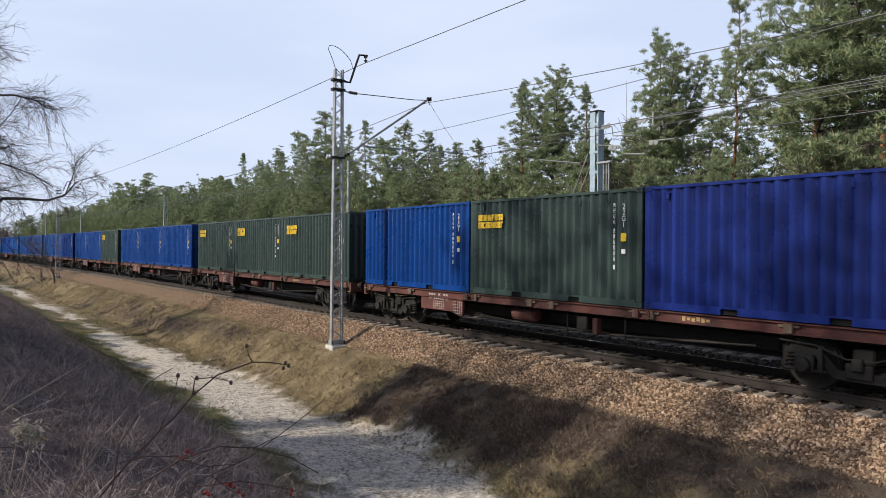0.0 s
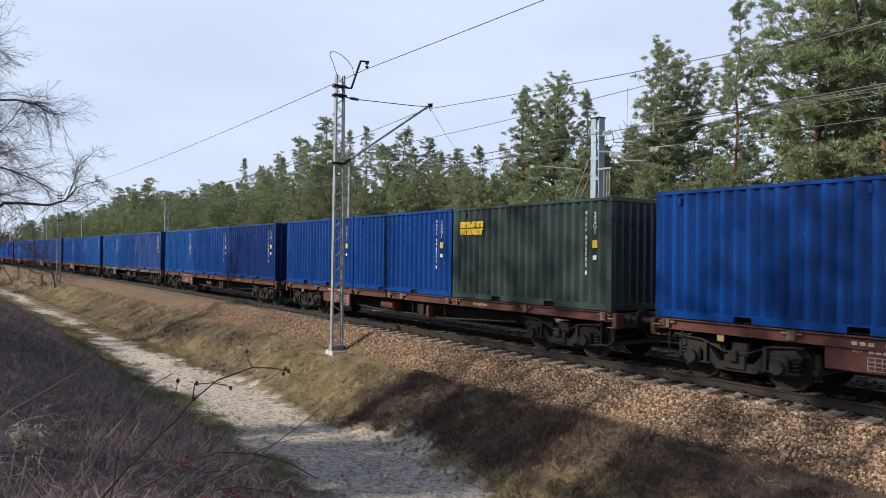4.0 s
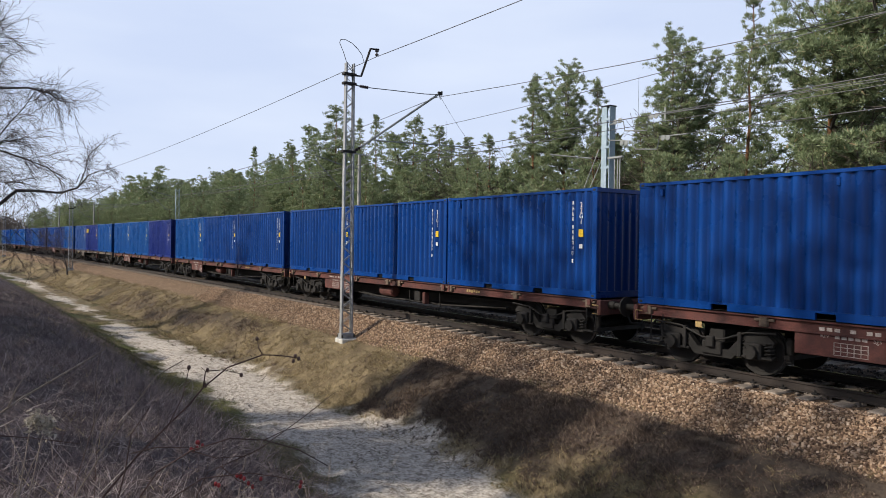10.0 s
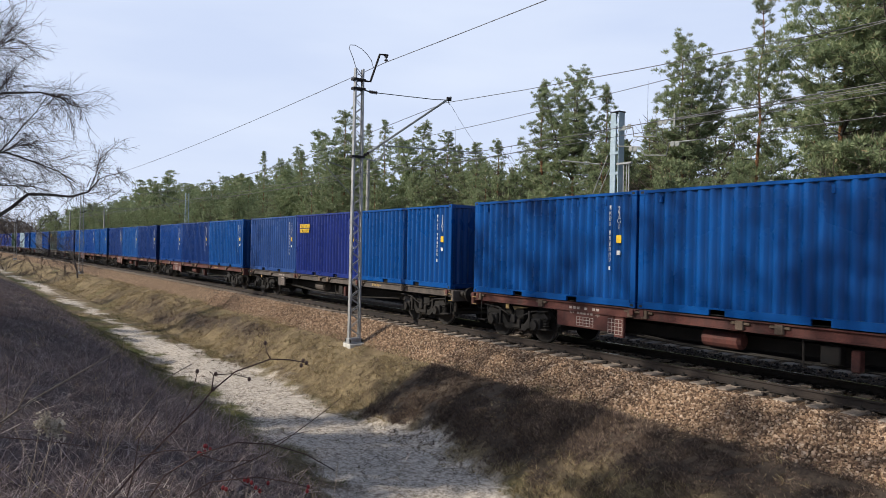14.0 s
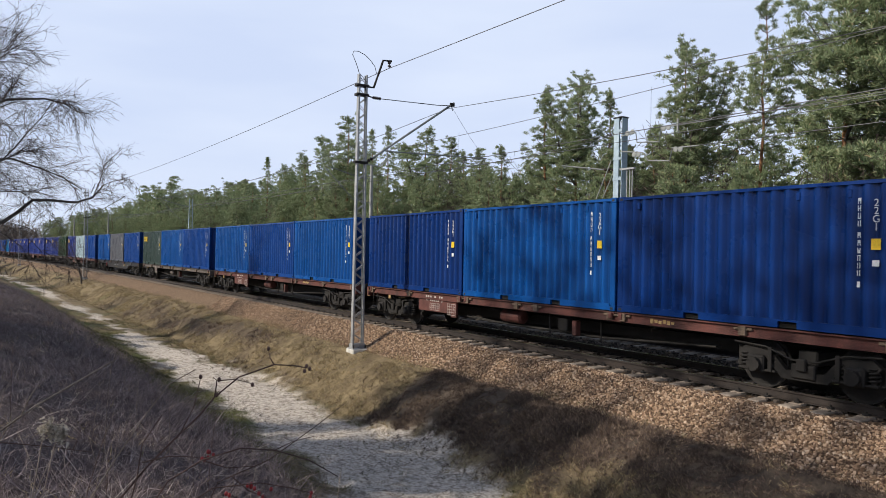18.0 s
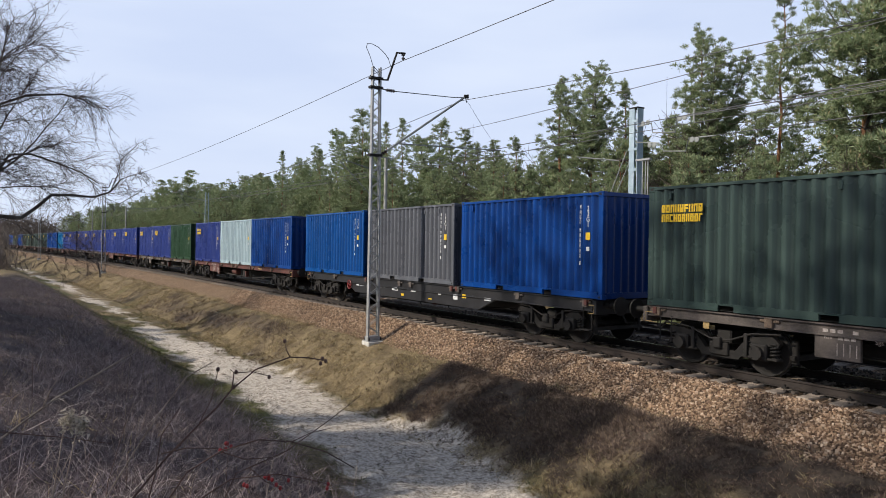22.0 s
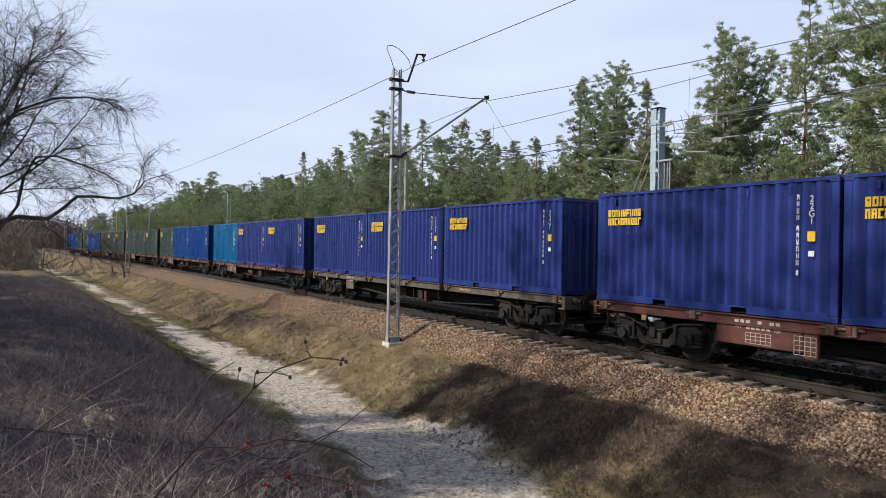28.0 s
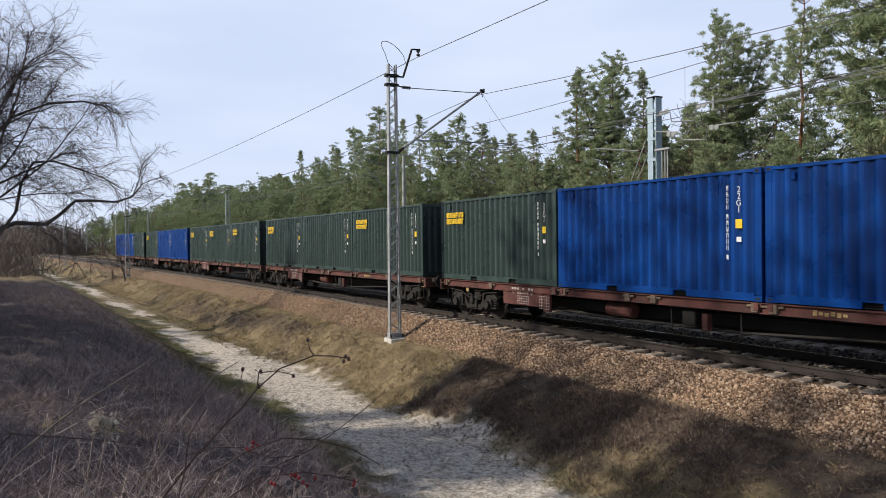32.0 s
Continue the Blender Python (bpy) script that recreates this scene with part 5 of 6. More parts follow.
# pines that stand out along the wood's edge: place along the line and height of the top
EDGE = [(-12.4, 16.0, 3, 1.1), (-14.9, 15.2, 3, 0.9), (-18.5, 13.5, 1, 0.85), (-21.6, 12.4, 0, 1.0), (-24.2, 8.8, 4, 1.1), (-27.6, 11.4, 2, 1.0), (-29.5, 12.5, 0, 1.0), (-32.1, 12.4, 2, 1.15), (-35.9, 9.3, 2, 1.2), (-38.4, 9.3, 4, 1.2),
        (-41.0, 9.6, 2, 1.1), (-42.9, 10.7, 4, 1.1), (-45.9, 11.6, 0, 1.15), (-49.6, 12.3, 2, 1.0), (-53.3, 12.5, 2, 1.0), (-55.4, 11.2, 4, 1.1), (-58.0, 14.1, 0, 1.2), (-62.5, 10.9, 4, 1.2), (-66.0, 11.6, 2, 1.2), (-68.4, 12.1, 4, 1.15), (-72.5, 10.3, 4, 1.2),
        (-77.0, 12.6, 2, 1.0), (-81.0, 10.0, 4, 1.2), (-84.1, 10.7, 2, 1.3), (-92.0, 9.8, 4, 1.3), (-99.0, 10.4, 0, 1.3), (-107.0, 10.8, 4, 1.3), (-113.8, 13.2, 0, 1.3), (-123.0, 11.9, 4, 1.4), (-133.6, 13.0, 0, 1.4)]


def build_woods():
    rng = random.Random(5)
    for x, top, k, wide in EDGE:
        plant_pine(x, 28 + rng.uniform(-0.5, 0.5) + bend(x), top, k, rng.uniform(0, 6.28), wide)
    for i in range(34):     # lower trees in front of the edge
        x = -13 - 137 * i / 34 + rng.uniform(-1, 1)
        plant_pine(x, 25.5 + rng.uniform(-1, 1.5) + bend(x), rng.uniform(5.8, 8.2) + 1.0 * (x < -85), rng.randrange(5), rng.uniform(0, 6.28), 1.0, LOW_PINES)
    for i in range(150):
        far = i / 150
        x = -9 - 260 * far ** 1.3 + rng.uniform(-1.5, 1.5)
        v = 30.5 + rng.uniform(0, 16)
        top = 2.4 + rng.uniform(4.0, 6.0) * v / 28 * (1.0 if x > -85 else 1.4)
        plant_pine(x, v + bend(x), top, rng.choice((0, 2, 3, 4)), rng.uniform(0, 6.28), rng.uniform(1.05, 1.35))
    for x, top in ((-25.3, 11.8), (-26.4, 11.2), (-36.8, 10.3), (-37.6, 10.0), (-16.9, 11.5), (-104.0, 12.2), (-99.0, 11.8)):
        plant_bare(x, 30.0 + bend(x), top, rng.randrange(3), rng.uniform(0, 6.28))
    for i in range(34):
        x = -12 - 75 * (i / 34) ** 1.2 + rng.uniform(-1, 1)
        plant_bare(x, 25.0 + rng.uniform(0, 7) + bend(x), rng.uniform(5, 9.0), rng.randrange(3), rng.uniform(0, 6.28))
    for i in range(44):     # leafless scrub far along the near side
        x = -88 - 150 * i / 44 + rng.uniform(-4, 4)
        y = rng.uniform(-0.20, 0.03) * -x + bend(x) * 0.6
        y = min(y, 3.0 + bend(x))
        z = float(ground_z(np.array([x]), np.array([y]))[0]) - 0.1
        root = new("scrub_bush")
        s = rng.uniform(0.8, 1.5) * (1 + 0.25 * (x < -150))
        root.matrix_world = Matrix.LocRotScale((x, y, z), Euler((0, 0, rng.uniform(0, 6.28))), (s * 1.2, s * 1.2, s))
        tagged(root, "leafless grey-brown scrub in the distance", "bush", "far scrub")
        part("crown", SCRUBS[i % 3], None, root)["kind"] = "stuff"
    for i in range(46):     # the hazy end of the wood, far down the line
        y = -75 + 110 * i / 46 + rng.uniform(-2, 2)
        root = new("scrub_bush")
        s = rng.uniform(2.0, 3.4)
        root.matrix_world = Matrix.LocRotScale((-290 + rng.uniform(-25, 25), y + bend(-290), -1.5), Euler((0, 0, rng.uniform(0, 6.28))), (s * 1.3, s * 1.3, s))
        tagged(root, "tall leafless grey-brown thicket at the end of the line", "bush", "far scrub")
        part("crown", SCRUBS[i % 3], None, root)["kind"] = "stuff"


def scrub_mesh(seed):
    """A dome of fine upright twigs."""
    rng = np.random.RandomState(seed)
    n = 900
    d = rng.normal(size=(n, 3)) * np.array([0.5, 0.5, 0.35]) + np.array([0, 0, 0.8])
    d /= np.linalg.norm(d, axis=1)[:, None]
    c = np.stack([rng.normal(size=n) * 1.0, rng.normal(size=n) * 1.0, 3.6 * rng.rand(n) ** 1.3], -1)
    c[:, :2] *= (1.15 - 0.2 * c[:, 2:] / 3.6)
    bv = blades(c, d, 1.0, 0.028, rng)
    return from_parts("crown", bv, np.arange(len(bv)).reshape(-1, 3).tolist(), [SCRUB])


SCRUBS = [scrub_mesh(80 + i) for i in range(3)]
build_woods()

# ---- trees on the camera's own side, whose shade lies on the bank and the wagons ----
def build_near_side():
    rng = random.Random(8)
    high = pine_meshes(91, 14.0, 1.9, 0.74, 3, 9, 0.22, 0.16, True, 0.35, 0.38)
    airy = pine_meshes(92, 14.0, 1.9, 0.81, 3, 9, 0.24, 0.3, True, 0.35, 0.6)
    low = [pine_meshes(93 + i, 14.0, 4.6, 0.08, 2, 7, 0.5, 0.42, True, 0.6, 1.0) for i in range(2)] * 3
    for i in range(24):
        x = -0.1 - 3.0 * i + rng.uniform(-0.8, 0.8)
        plant_pine(x, -7.2 + rng.uniform(-0.9, 0.9), rng.uniform(5.8, 6.9), rng.choice((0, 2, 4)), rng.uniform(0, 6.28), 1.0, low)
    for x, top in ((-18.4, 8.6), (-20.2, 8.3)):
        plant_pine(x, -7.2, top, 4, rng.uniform(0, 6.28), 0.8, low)
    for x, top in ((-13.0, 11.2), (-14.4, 11.6), (-17.0, 11.0), (-18.6, 11.4), (-20.2, 12.2), (-22.0, 11.5), (-41.5, 10.8), (-47.0, 10.9), (-61, 10.8)):
        root = plant_pine(x, -7.4 + rng.uniform(-0.5, 0.5), top, 3, rng.uniform(0, 6.28), 1.0 if x > -30 else 0.9)
        root.children[0].data, root.children[1].data = high
    for x, top in ((-25.0, 21.6), (-22.4, 22.4), (-19.4, 21.2), (-17.2, 22.6), (-14.6, 21.8), (-12.0, 22.8), (-9.4, 21.6), (-46, 21.2)):
        root = plant_pine(x, -14.5 + rng.uniform(-0.8, 0.8), top, 3, rng.uniform(0, 6.28), 0.85)
        root.children[0].data, root.children[1].data = airy


def build_left_tree():
    """The spreading leafless tree on the bank: a short trunk, arched limbs and a dome of drooping twigs."""
    rng = np.random.RandomState(3)
    x, y = -16.2, -1.25
    z = float(ground_z(np.array([x]), np.array([y]))[0]) - 0.05
    tv, tf, wv, wf = [], [], [], []

    def twiggy(ln, r, count, long=1.0, start=0.25):
        n = len(ln)
        for i in range(n - 1):
            limb(tv, tf, ln[i], ln[i + 1], r * (1 - 0.82 * i / n), r * (1 - 0.82 * (i + 1) / n), 6)
        for _ in range(count):
            u = start + (1 - start) * rng.rand()
            k = min(int(u * (n - 1)), n - 2)
            p = np.array(ln[k]) + (np.array(ln[k + 1]) - np.array(ln[k])) * rng.rand()
            along_limb = np.array(ln[k + 1]) - np.array(ln[k])
            d = rng.normal(size=3) * 0.5 + 0.9 * along_limb / np.linalg.norm(along_limb) + np.array([0, 0, 0.1])
            d /= np.linalg.norm(d)
            size = (0.45 + 0.75 * rng.rand()) * long
            for j in range(6):
                q = p + d * size / 6
                limb(wv, wf, p, q, 0.0056 - 0.0007 * j, 0.0049 - 0.0007 * j, 3)
                for _ in range(2):
                    e = d + rng.normal(size=3) * 0.5 + np.array([0, 0, -0.12])
                    e /= np.linalg.norm(e)
                    m = q + e * (0.12 + 0.26 * rng.rand()) * long
                    limb(wv, wf, q, m, 0.0031, 0.0024, 3)
                    for _ in range(2):
                        g = e + rng.normal(size=3) * 0.4 + np.array([0, 0, -0.2])
                        limb(wv, wf, m, m + g * 0.17 * long, 0.0022, 0.0013, 3)
                d = d + rng.normal(size=3) * 0.2 + np.array([0, 0, -0.10])
                d /= np.linalg.norm(d)
                p = q

    top = np.array([x, y, z + 1.7])
    limb(tv, tf, (x, y - 0.1, z), top, 0.17, 0.13, 8)
    # the low bough, its upturned end and its drooping branches
    twiggy([tuple(top), (-16.1, -0.95, 2.50), (-16, -0.15, 2.85), (-16, 0.36, 2.82), (-16, 0.60, 3.02), (-16, 0.87, 3.29), (-16, 1.20, 3.30), (-16, 1.61, 3.28), (-16, 1.92, 3.40), (-16, 2.12, 3.67)], 0.055, 24, 0.6)
    twiggy([(-16, 1.92, 3.40), (-16, 2.05, 3.75), (-16, 2.12, 4.08), (-16, 2.35, 4.32)], 0.012, 9, 0.45)
    twiggy([(-16, 2.12, 3.67), (-16, 2.3, 3.76), (-16, 2.52, 3.82)], 0.010, 5, 0.4)
    for k in range(3):
        a = 0.3 * k
        twiggy([(-16, -0.15 + a, 2.84), (-15.9, 0.2 + a, 2.74), (-15.8, 0.55 + a, 2.5), (-15.8, 0.8 + a, 2.2), (-15.7, 0.95 + a, 1.9)], 0.009, 6, 0.5)
    # the stem that rises past it, and the arched limbs of the dome
    twiggy([tuple(top), (-16, -0.5, 2.5), (-16, -0.15, 3.06), (-16, -0.06, 3.59), (-16, 0.15, 4.02), (-16, 0.5, 4.06), (-16, 0.95, 3.92), (-16, 1.35, 3.78), (-16, 1.72, 3.55)], 0.036, 34, 0.8)
    twiggy([(-16.2, -1.1, 3.4), (-16, -0.6, 4.4), (-16, -0.17, 4.88), (-16, 0.42, 5.18), (-16, 1.03, 5.28), (-16, 1.4, 5.22), (-16, 1.62, 5.08)], 0.035, 30, 0.7)
    hub = np.array([-16.2, -1.15, 4.6])
    for i in range(40):
        ang = rng.rand() * math.tau
        d = np.array([math.cos(ang) * 0.7, math.sin(ang), 0.7 + 2.2 * rng.rand()])
        d /= np.linalg.norm(d)
        p, ln = top + np.array([0, 0, 0.9 * rng.rand()]), []
        for j in range(13):
            ln.append(tuple(p))
            p = p + d * 0.36
            d = d + rng.normal(size=3) * 0.13 + np.array([0, 0, -0.05 - 0.010 * j])
            d /= np.linalg.norm(d)
            if np.linalg.norm(p - hub) > 2.6:
                break
        if len(ln) > 3:
            twiggy(ln, 0.022 + 0.010 * rng.rand(), 24, 0.72, 0.3)
    root = new("bare_tree")
    root.location = (x, y, z)
    tagged(root, "spreading leafless tree with drooping dark twigs on the bank", "tree", "leafless trees")
    off = np.array([x, y, z])
    part("trunk", from_parts("trunk", (np.array(tv) - off).tolist(), tf, [BARK], True), None, root)
    tagged(part("crown", from_parts("crown", (np.array(wv) - off).tolist(), wf, [TWIG]), None, root), kind="stuff")


build_near_side()
build_left_tree()
sapling = plant_bare(-78, 8.55, 5.6, 1, 1.0, "slim leafless sapling at the foot of the embankment")

# ---- ballast stones, grass and brush ----
def stones(name, n, xr, vr, seed, size, label, material):
    rng = np.random.RandomState(seed)
    u = rng.rand(n)
    x = xr[1] - (xr[1] - xr[0]) * u ** 1.5
    v = vr[0] + (vr[1] - vr[0]) * rng.rand(n)
    y = v + bends(x)
    z = ground_z(x, y)
    corner = np.array([[a, b, c] for a in (-1, 1) for b in (-1, 1) for c in (-1, 1)], float)
    s = size * (0.55 + 0.9 * rng.rand(n))
    shape = corner[None] * s[:, None, None] * (0.6 + 0.5 * rng.rand(n, 1, 3)) * (0.75 + 0.5 * rng.rand(n, 8, 1))
    a = rng.rand(n) * math.tau
    b = (rng.rand(n) - 0.5) * 1.6
    ca, sa, cb, sb = np.cos(a), np.sin(a), np.cos(b), np.sin(b)
    rx = np.stack([shape[..., 0], cb[:, None] * shape[..., 1] - sb[:, None] * shape[..., 2], sb[:, None] * shape[..., 1] + cb[:, None] * shape[..., 2]], -1)
    rz = np.stack([ca[:, None] * rx[..., 0] - sa[:, None] * rx[..., 1], sa[:, None] * rx[..., 0] + ca[:, None] * rx[..., 1], rx[..., 2]], -1)
    verts = (rz + np.stack([x, y, z + s * 0.35], -1)[:, None]).reshape(-1, 3)
    quad = np.array([(0, 1, 3, 2), (4, 6, 7, 5), (0, 4, 5, 1), (2, 3, 7, 6), (0, 2, 6, 4), (1, 5, 7, 3)])
    faces = (quad[None] + 8 * np.arange(n)[:, None, None]).reshape(-1, 4)
    ob = new(name, from_parts(name, verts, faces.tolist(), [material]))
    return tagged(ob, label, "ballast", kind="stuff")


def tufts(name, material, n, xr, vr, seed, length, width, keep, label, flat=0.5, per=5, power=1.6):
    """Bunches of thin blades on the ground; keep(x, y): the share that stands there."""
    rng = np.random.RandomState(seed)
    x = xr[1] - (xr[1] - xr[0]) * rng.rand(n) ** power
    v = vr[0] + (vr[1] - vr[0]) * rng.rand(n)
    y = v + bends(x)
    ok = rng.rand(n) < keep(x, y)
    x, y = x[ok], y[ok]
    m = len(x)
    lean = rng.normal(size=(m, 2)) * flat * 0.5
    big = np.clip(1 + 1.5 * fbm(x, y, 1.7, seed) + 0.5 * fbm(x, y, 0.5, seed + 1), 0.3, 2.2)
    x, y = np.repeat(x, per) + rng.normal(size=m * per) * length * 0.22, np.repeat(y, per) + rng.normal(size=m * per) * length * 0.22
    d = np.concatenate([np.repeat(lean, per, 0) + rng.normal(size=(m * per, 2)) * flat, np.ones((m * per, 1))], 1)
    d /= np.linalg.norm(d, axis=1)[:, None]
    c = np.stack([x, y, ground_z(x, y) - 0.01], -1)
    bv = blades(c, d * np.repeat(big, per)[:, None], length, width, rng)
    ob = new(name, from_parts(name, bv, np.arange(len(bv)).reshape(-1, 3).tolist(), [material]))
    return tagged(ob, label, "grass", kind="stuff")


stones("ballast_stones", 33000, (-40, -3.5), (10.8, 12.05), 21, 0.0165, "brown and tan crushed ballast stones on the shoulder", STONE)
stones("inner_ballast", 5500, (-24, -3.5), (12.3, 16.3), 22, 0.027, "grey-brown crushed ballast stones between the rails", DARK_STONE)
tufts("slope_grass", DRY_GRASS, 46000, (-85, -3), (8.0, 11.0), 31, 0.085, 0.0055, lambda x, y: (1 - 0.93 * sand_cover(x, y)) * (1 - 0.93 * heath(x, y)), "dry yellow-brown grass on the embankment slope", 0.95)
tufts("edge_grass", GREEN_GRASS, 30000, (-48, -3), (3.0, 8.4), 32, 0.075, 0.004, lambda x, y: np.clip(1 - 1.0 * sand_cover(x, y), 0.05, 1), "short green and brown grass beside the sandy track", 0.7)
tufts("slope_brush", SLOPE_BRUSH, 42000, (-19, -4), (8.3, 11.0), 35, 0.075, 0.0075, lambda x, y: 0.04 + 0.96 * heath(x, y), "dark brown heathery growth on the embankment slope", 0.95, 6, 1.0)
tufts("bank_brush", BRUSH, 42000, (-46, -1.6), (-3.0, 3.7), 33, 0.20, 0.0026, lambda x, y: np.clip(0.70 + 0.9 * fbm(x, y, 0.5, 40), 0.1, 1) * np.clip((3.9 + 0.8 * fbm(x, y, 0.6, 47) - (y - bends(x))) * 1.2, 0, 1), "dead purple-brown brush and stalks on the near bank", 0.85, 6, 1.9)
tufts("bank_grass", DRY_GRASS, 3500, (-46, -1.6), (-3.0, 4.4), 34, 0.12, 0.004, lambda x, y: np.clip(0.3 - 0.8 * fbm(x, y, 0.5, 40), 0.05, 1), "dry grass among the brush on the near bank", 0.8, 5, 1.8)
tufts("sand_litter", SLOPE_BRUSH, 5000, (-26, -4), (6.2, 8.6), 36, 0.06, 0.006, lambda x, y: np.clip(0.5 + 1.2 * fbm(x, y, 1.1, 43), 0, 1), "dark twigs and leaf litter on the sandy track", 3.0, 3, 1.5)
tufts("far_heather", SLOPE_BRUSH, 14000, (-110, -22), (7.4, 11.0), 37, 0.15, 0.010, lambda x, y: 0.05 + 0.95 * heath(x, y), "dark brown heathery growth along the foot of the embankment", 0.9, 5, 1.2)


def brambles(n, seed):
    """Thin arching twigs that cross one another over the brush."""
    rng = np.random.RandomState(seed)
    vs, fs = [], []
    for i in range(n):
        x, y = -2.4 - 8.5 * rng.rand() ** 1.4, rng.uniform(-1.2, 3.2)
        p = np.array([x, y, float(ground_z(np.array([x]), np.array([y]))[0])])
        a = rng.rand() * math.tau
        d = np.array([math.cos(a) * 0.6, math.sin(a) * 0.6, 0.9])
        size, r = 0.25 + 0.55 * rng.rand(), 0.0014 + 0.0022 * rng.rand()
        for j in range(6):
            d = d + rng.normal(size=3) * 0.2 + np.array([0, 0, -0.24])
            d /= np.linalg.norm(d)
            q = p + d * size / 5
            limb(vs, fs, p, q, r * (1 - 0.13 * j), r * (0.87 - 0.13 * j), 3)
            if rng.rand() < 0.6:
                e = d + rng.normal(size=3) * 0.7
                limb(vs, fs, q, q + e * 0.10 * (0.5 + rng.rand()), r * 0.5, r * 0.25, 3)
            p = q
    ob = new("bramble_tangle", from_parts("bramble_tangle", vs, fs, [BRUSH]))
    return tagged(ob, "tangle of thin bare bramble twigs over the near bank", "bramble", kind="stuff")


brambles(1900, 45)


# ---- the rose bush and dead stalks close to the camera ----
def stem_thing(name, label, category, stems, material, root_at):
    """Thin bent stems that rise from one foot; stems: radius and a line of points."""
    z = float(ground_z(np.array([root_at[0]]), np.array([root_at[1]]))[0])
    root = new(name)
    root.location = (*root_at, z)
    tagged(root, label, category)
    for r, line in stems:
        line = [Vector(p) - Vector((*root_at, z)) for p in line]
        bm = bmesh.new()
        n = len(line)
        tube(bm, line, [r * (1 - 0.6 * i / n) for i in range(n)], 5)
        part("stem", bm, material, root, smooth=True)
    return root


def hip(parent, p, r=0.011, material=None):
    bm = bmesh.new()
    bmesh.ops.create_icosphere(bm, subdivisions=2, radius=r, matrix=Matrix.Translation(Vector(p) - parent.location) @ Matrix.Diagonal((1, 1, 1.35, 1)))
    part("rosehip", bm, material or HIP, parent, smooth=True)


def thorns(line, seed):
    rng = random.Random(seed)
    bm = bmesh.new()
    for a, b in zip(line, line[1:]):
        a, b = Vector(a), Vector(b)
        for _ in range(5):
            p = a.lerp(b, rng.random())
            d = Vector((rng.gauss(0, 1), rng.gauss(0, 1), rng.gauss(0, 1))).normalized()
            tube(bm, [p, p + d * 0.014], [0.0022, 0.0004], 3)
    return bm


def build_foreground():
    main = [(-3.4, 0.42, 0.66), (-3.5, 0.46, 0.95), (-3.6, 0.51, 1.15), (-3.6, 0.69, 1.36), (-3.6, 0.84, 1.50), (-3.6, 0.93, 1.58), (-3.6, 1.0, 1.66), (-3.6, 1.12, 1.75), (-3.6, 1.30, 1.80), (-3.6, 1.40, 1.79), (-3.6, 1.49, 1.77)]
    arch = [(-3.2, 0.45, 0.62), (-3.2, 0.52, 1.05), (-3.2, 0.60, 1.26), (-3.2, 0.70, 1.40), (-3.2, 0.84, 1.47), (-3.2, 1.01, 1.50), (-3.2, 1.17, 1.47), (-3.2, 1.34, 1.40), (-3.2, 1.49, 1.30)]
    rose = stem_thing("rose_bush", "leafless thorny rose bush with dark red hips on the near bank", "bush", [
        (0.0062, main), (0.005, arch), (0.0035, [(-3.6, 1.0, 1.66), (-3.6, 1.01, 1.74), (-3.6, 0.99, 1.76)]), (0.0028, [(-3.6, 1.01, 1.74), (-3.6, 1.1, 1.74), (-3.6, 1.19, 1.71)]),
        (0.0035, [(-3.5, 0.65, 1.41), (-3.4, 0.74, 1.45), (-3.4, 0.81, 1.44), (-3.4, 0.92, 1.42)]), (0.0028, [(-3.6, 1.30, 1.80), (-3.6, 1.28, 1.84), (-3.6, 1.27, 1.88)]),
        (0.004, [(-3.2, 0.50, 0.62), (-3.2, 0.69, 1.24), (-3.2, 0.89, 1.34), (-3.2, 1.10, 1.33), (-3.2, 1.26, 1.28), (-3.2, 1.38, 1.23)]), (0.004, [(-3.4, 0.5, 0.66), (-3.4, 0.57, 1.2), (-3.4, 0.61, 1.37), (-3.4, 0.63, 1.52), (-3.4, 0.71, 1.64)]),
        (0.0035, [(-3.3, 0.75, 0.62), (-3.3, 0.87, 1.18), (-3.3, 0.94, 1.33), (-3.3, 1.18, 1.40), (-3.3, 1.41, 1.53), (-3.3, 1.57, 1.63)]), (0.003, [(-3.6, 0.84, 1.50), (-3.6, 0.90, 1.62), (-3.6, 0.93, 1.76)]),
        (0.003, [(-3.2, 0.84, 1.47), (-3.2, 0.95, 1.42), (-3.2, 1.08, 1.41)]), (0.0025, [(-3.2, 1.17, 1.47), (-3.2, 1.26, 1.50), (-3.2, 1.36, 1.51)]), (0.0028, [(-3.3, 1.0, 1.35), (-3.3, 1.08, 1.27), (-3.3, 1.17, 1.22)])], THORN, (-3.3, 0.45))
    for k, line in enumerate((main, arch)):
        ob = part("thorns", turned(thorns(line, k), Matrix.Translation(-rose.location)), THORN, rose)
        tagged(ob, kind="stuff")
    rng = random.Random(6)
    for p in ((-3.6, 0.93, 1.765), (-3.6, 1.02, 1.745), (-3.6, 1.01, 1.67), (-3.6, 1.19, 1.705), (-3.6, 1.48, 1.78), (-3.6, 1.50, 1.765), (-3.6, 1.47, 1.755), (-3.6, 1.27, 1.885)):
        hip(rose, p, 0.009, THORN)
    for c, n in (((-3.4, 0.92, 1.43), 6), ((-3.2, 0.96, 1.30), 2), ((-3.3, 1.09, 1.275), 4), ((-3.3, 1.17, 1.24), 3), ((-3.2, 1.36, 1.23), 2)):
        for _ in range(n):
            hip(rose, (c[0] + rng.gauss(0, 0.012), c[1] + rng.gauss(0, 0.016), c[2] + rng.gauss(0, 0.012)), 0.0085)
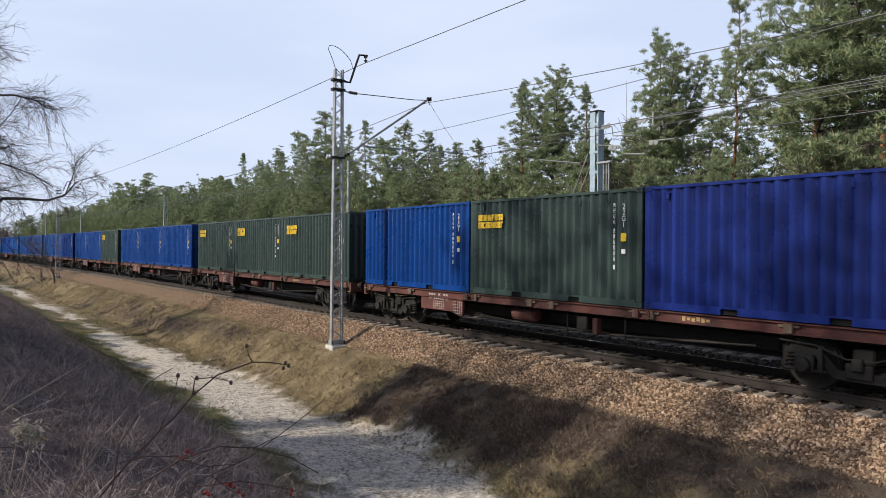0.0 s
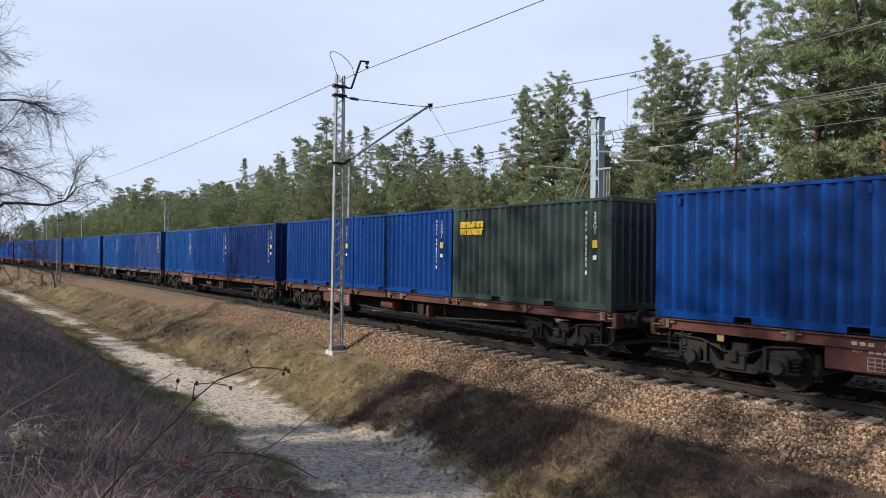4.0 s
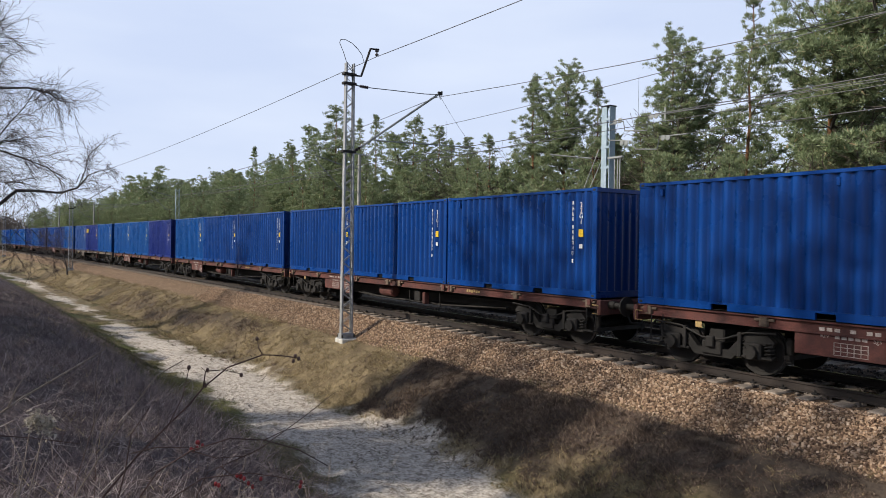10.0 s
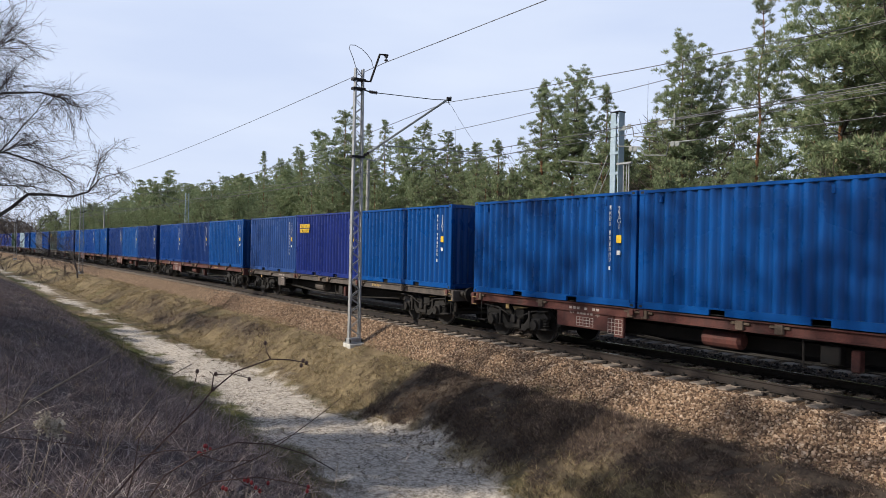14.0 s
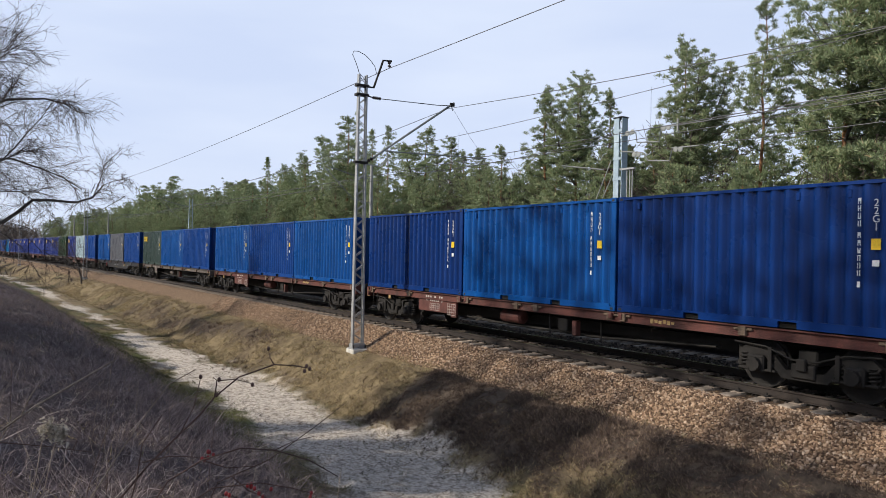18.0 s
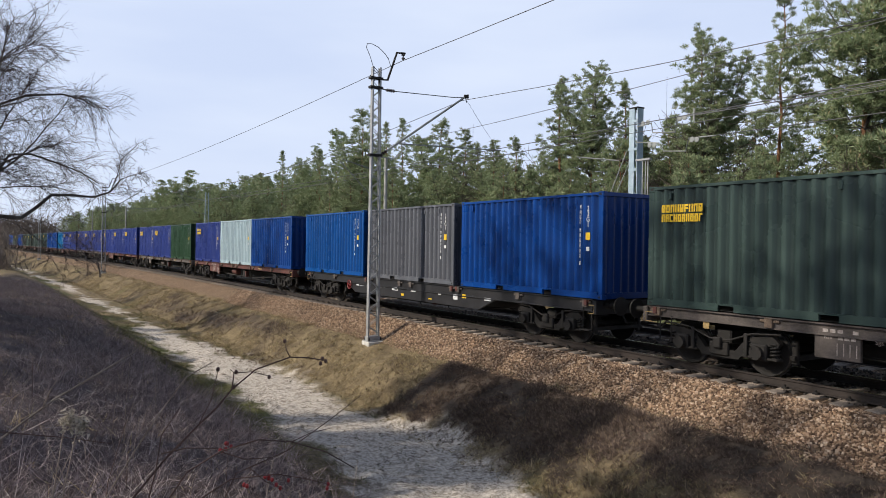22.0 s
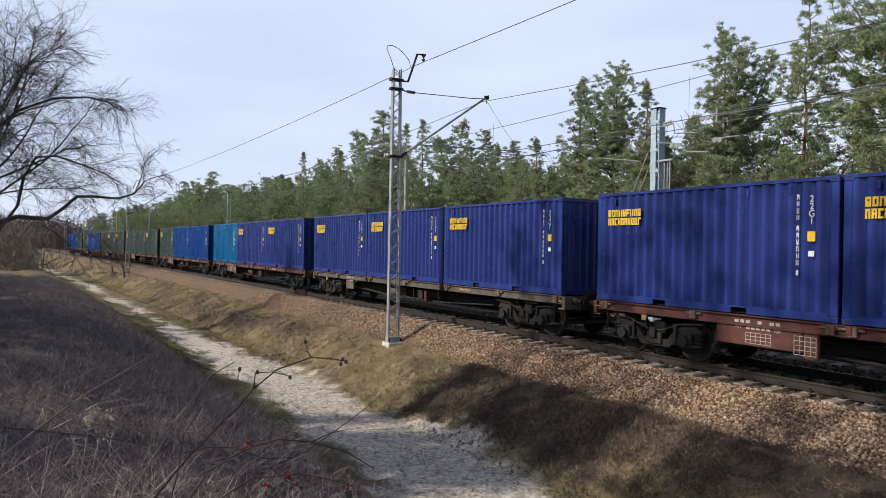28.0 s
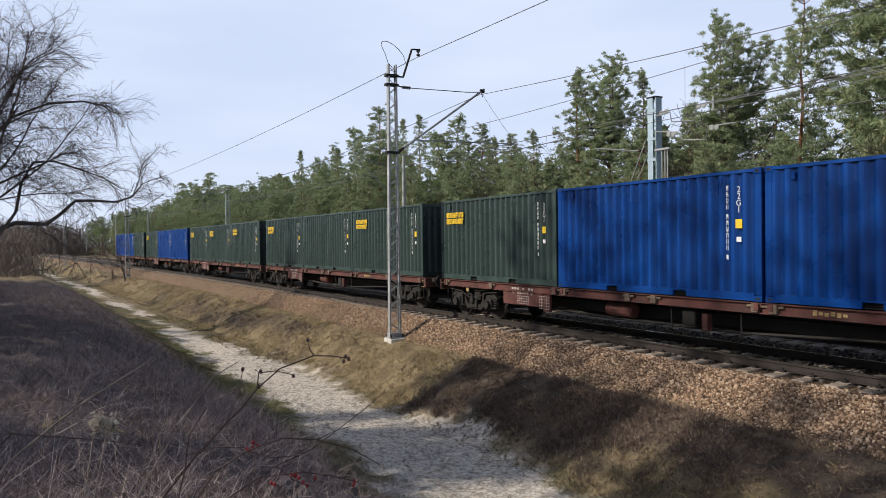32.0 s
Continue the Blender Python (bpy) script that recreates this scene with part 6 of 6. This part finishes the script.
    stem_thing("dead_stalk", "pale dead forked stalk leaning over the brush", "stalk", [(0.0075, [(-3.5, -0.35, 0.85), (-3.55, -0.2, 1.30), (-3.6, -0.08, 1.46), (-3.6, -0.02, 1.51), (-3.6, 0.07, 1.58), (-3.6, 0.22, 1.69), (-3.6, 0.36, 1.77), (-3.6, 0.55, 1.88)]),
               (0.004, [(-3.6, 0.17, 1.65), (-3.6, 0.2, 1.73), (-3.6, 0.23, 1.78)])], STALK, (-3.5, -0.35))
    stem_thing("dead_stalk", "tall pale dead stalk bending over the brush", "stalk", [(0.0045, [(-3.4, 0.3, 0.68), (-3.5, 0.39, 1.2), (-3.5, 0.53, 1.43), (-3.5, 0.64, 1.60), (-3.5, 0.76, 1.76), (-3.5, 0.88, 1.82)])], STALK, (-3.4, 0.3))
    stem_thing("dead_stalk", "thin pale dead stalk standing in the brush", "stalk", [(0.0035, [(-3.4, 0.12, 0.75), (-3.4, 0.18, 1.27), (-3.4, 0.25, 1.45), (-3.4, 0.32, 1.61)])], STALK, (-3.4, 0.12))
    stem_thing("dead_stalk", "dark dead twig lying across the brush", "stalk", [(0.004, [(-3.3, -0.3, 0.85), (-3.35, -0.2, 1.5), (-3.4, -0.06, 1.63), (-3.4, 0.07, 1.60), (-3.4, 0.25, 1.56), (-3.4, 0.43, 1.51)])], THORN, (-3.3, -0.3))
    for at, head in (((-3.0, 0.15), (-3.0, 0.27, 1.70)), ((-3.0, 0.13), (-3.0, 0.23, 1.72)), ((-3.3, 1.05), (-3.25, 1.13, 1.10))):
        z = float(ground_z(np.array([at[0]]), np.array([at[1]]))[0])
        plant = stem_thing("seed_plant", "dry weed stalk with a pale fluffy seed head", "weed", [(0.0035, [(*at, z), ((at[0] + head[0]) / 2, at[1] + 0.02, (z + head[2]) / 2), (head[0], head[1] - 0.02, head[2] - 0.05), head])], STALK, at)
        r2 = np.random.RandomState(int(head[1] * 100))
        c = np.array(head)[None] - np.array(plant.location)[None] + r2.normal(size=(170, 3)) * np.array([0.011, 0.014, 0.02])
        d = r2.normal(size=(170, 3))
        d /= np.linalg.norm(d, axis=1)[:, None]
        bv = blades(c, d, 0.018, 0.005, r2)
        part("seed_head", from_parts("seed_head", bv, np.arange(len(bv)).reshape(-1, 3).tolist(), [SEED]), None, plant, "pale fluffy seed head")["kind"] = "stuff"
    # loose stalks standing out of the brush
    rng = random.Random(12)
    for i in range(70):
        x = -2.6 - 9 * rng.random() ** 1.5
        y = rng.uniform(-0.6, 2.6)
        z = float(ground_z(np.array([x]), np.array([y]))[0])
        h, a, l = rng.uniform(0.35, 0.8), rng.uniform(0, 6.28), rng.uniform(0.05, 0.35)
        line = [(x, y, z - 0.02), (x + 0.3 * l * math.cos(a), y + 0.3 * l * math.sin(a), z + 0.5 * h), (x + l * math.cos(a), y + l * math.sin(a), z + h * 0.95)]
        stem_thing("dead_stalk", "thin dead stalk standing in the brush", "stalk", [(rng.uniform(0.002, 0.004), line)], STALK if i % 3 else THORN, (x, y))


build_foreground()


# ---- what moves ----
def ride(x, off, z):
    """The pose of a thing that rides at x along the near track, off its wagon's middle."""
    return Matrix.Translation((x, AXIS_Y + bend(x), z)) @ Matrix.Rotation(heading(x), 4, "Z") @ Matrix.Translation((off, 0, 0))


def motions():
    times = [2.0 * i for i in range(17)]
    for ob, x0, off, z in PLACED:
        walk(ob, [(t, ride(x0 + SPEED * t, off, z)) for t in times])
    # the wheels roll; wheelsets at the same place under their wagons share one set of keys
    step = SPEED / FPS / WHEEL_R
    for k in range(4):
        first = WHEELSETS[0][k]
        place = Matrix.Translation(first.location)
        walk(first, [(i / FPS, place @ Matrix.Rotation(step * i, 4, "Y")) for i in range(32 * FPS + 1)])
        for row in WHEELSETS[1:]:
            other = row[k]
            other.rotation_mode = "QUATERNION"
            other.animation_data_create()
            other.animation_data.action = first.animation_data.action
            other.animation_data.action_slot = first.animation_data.action_slot


motions()
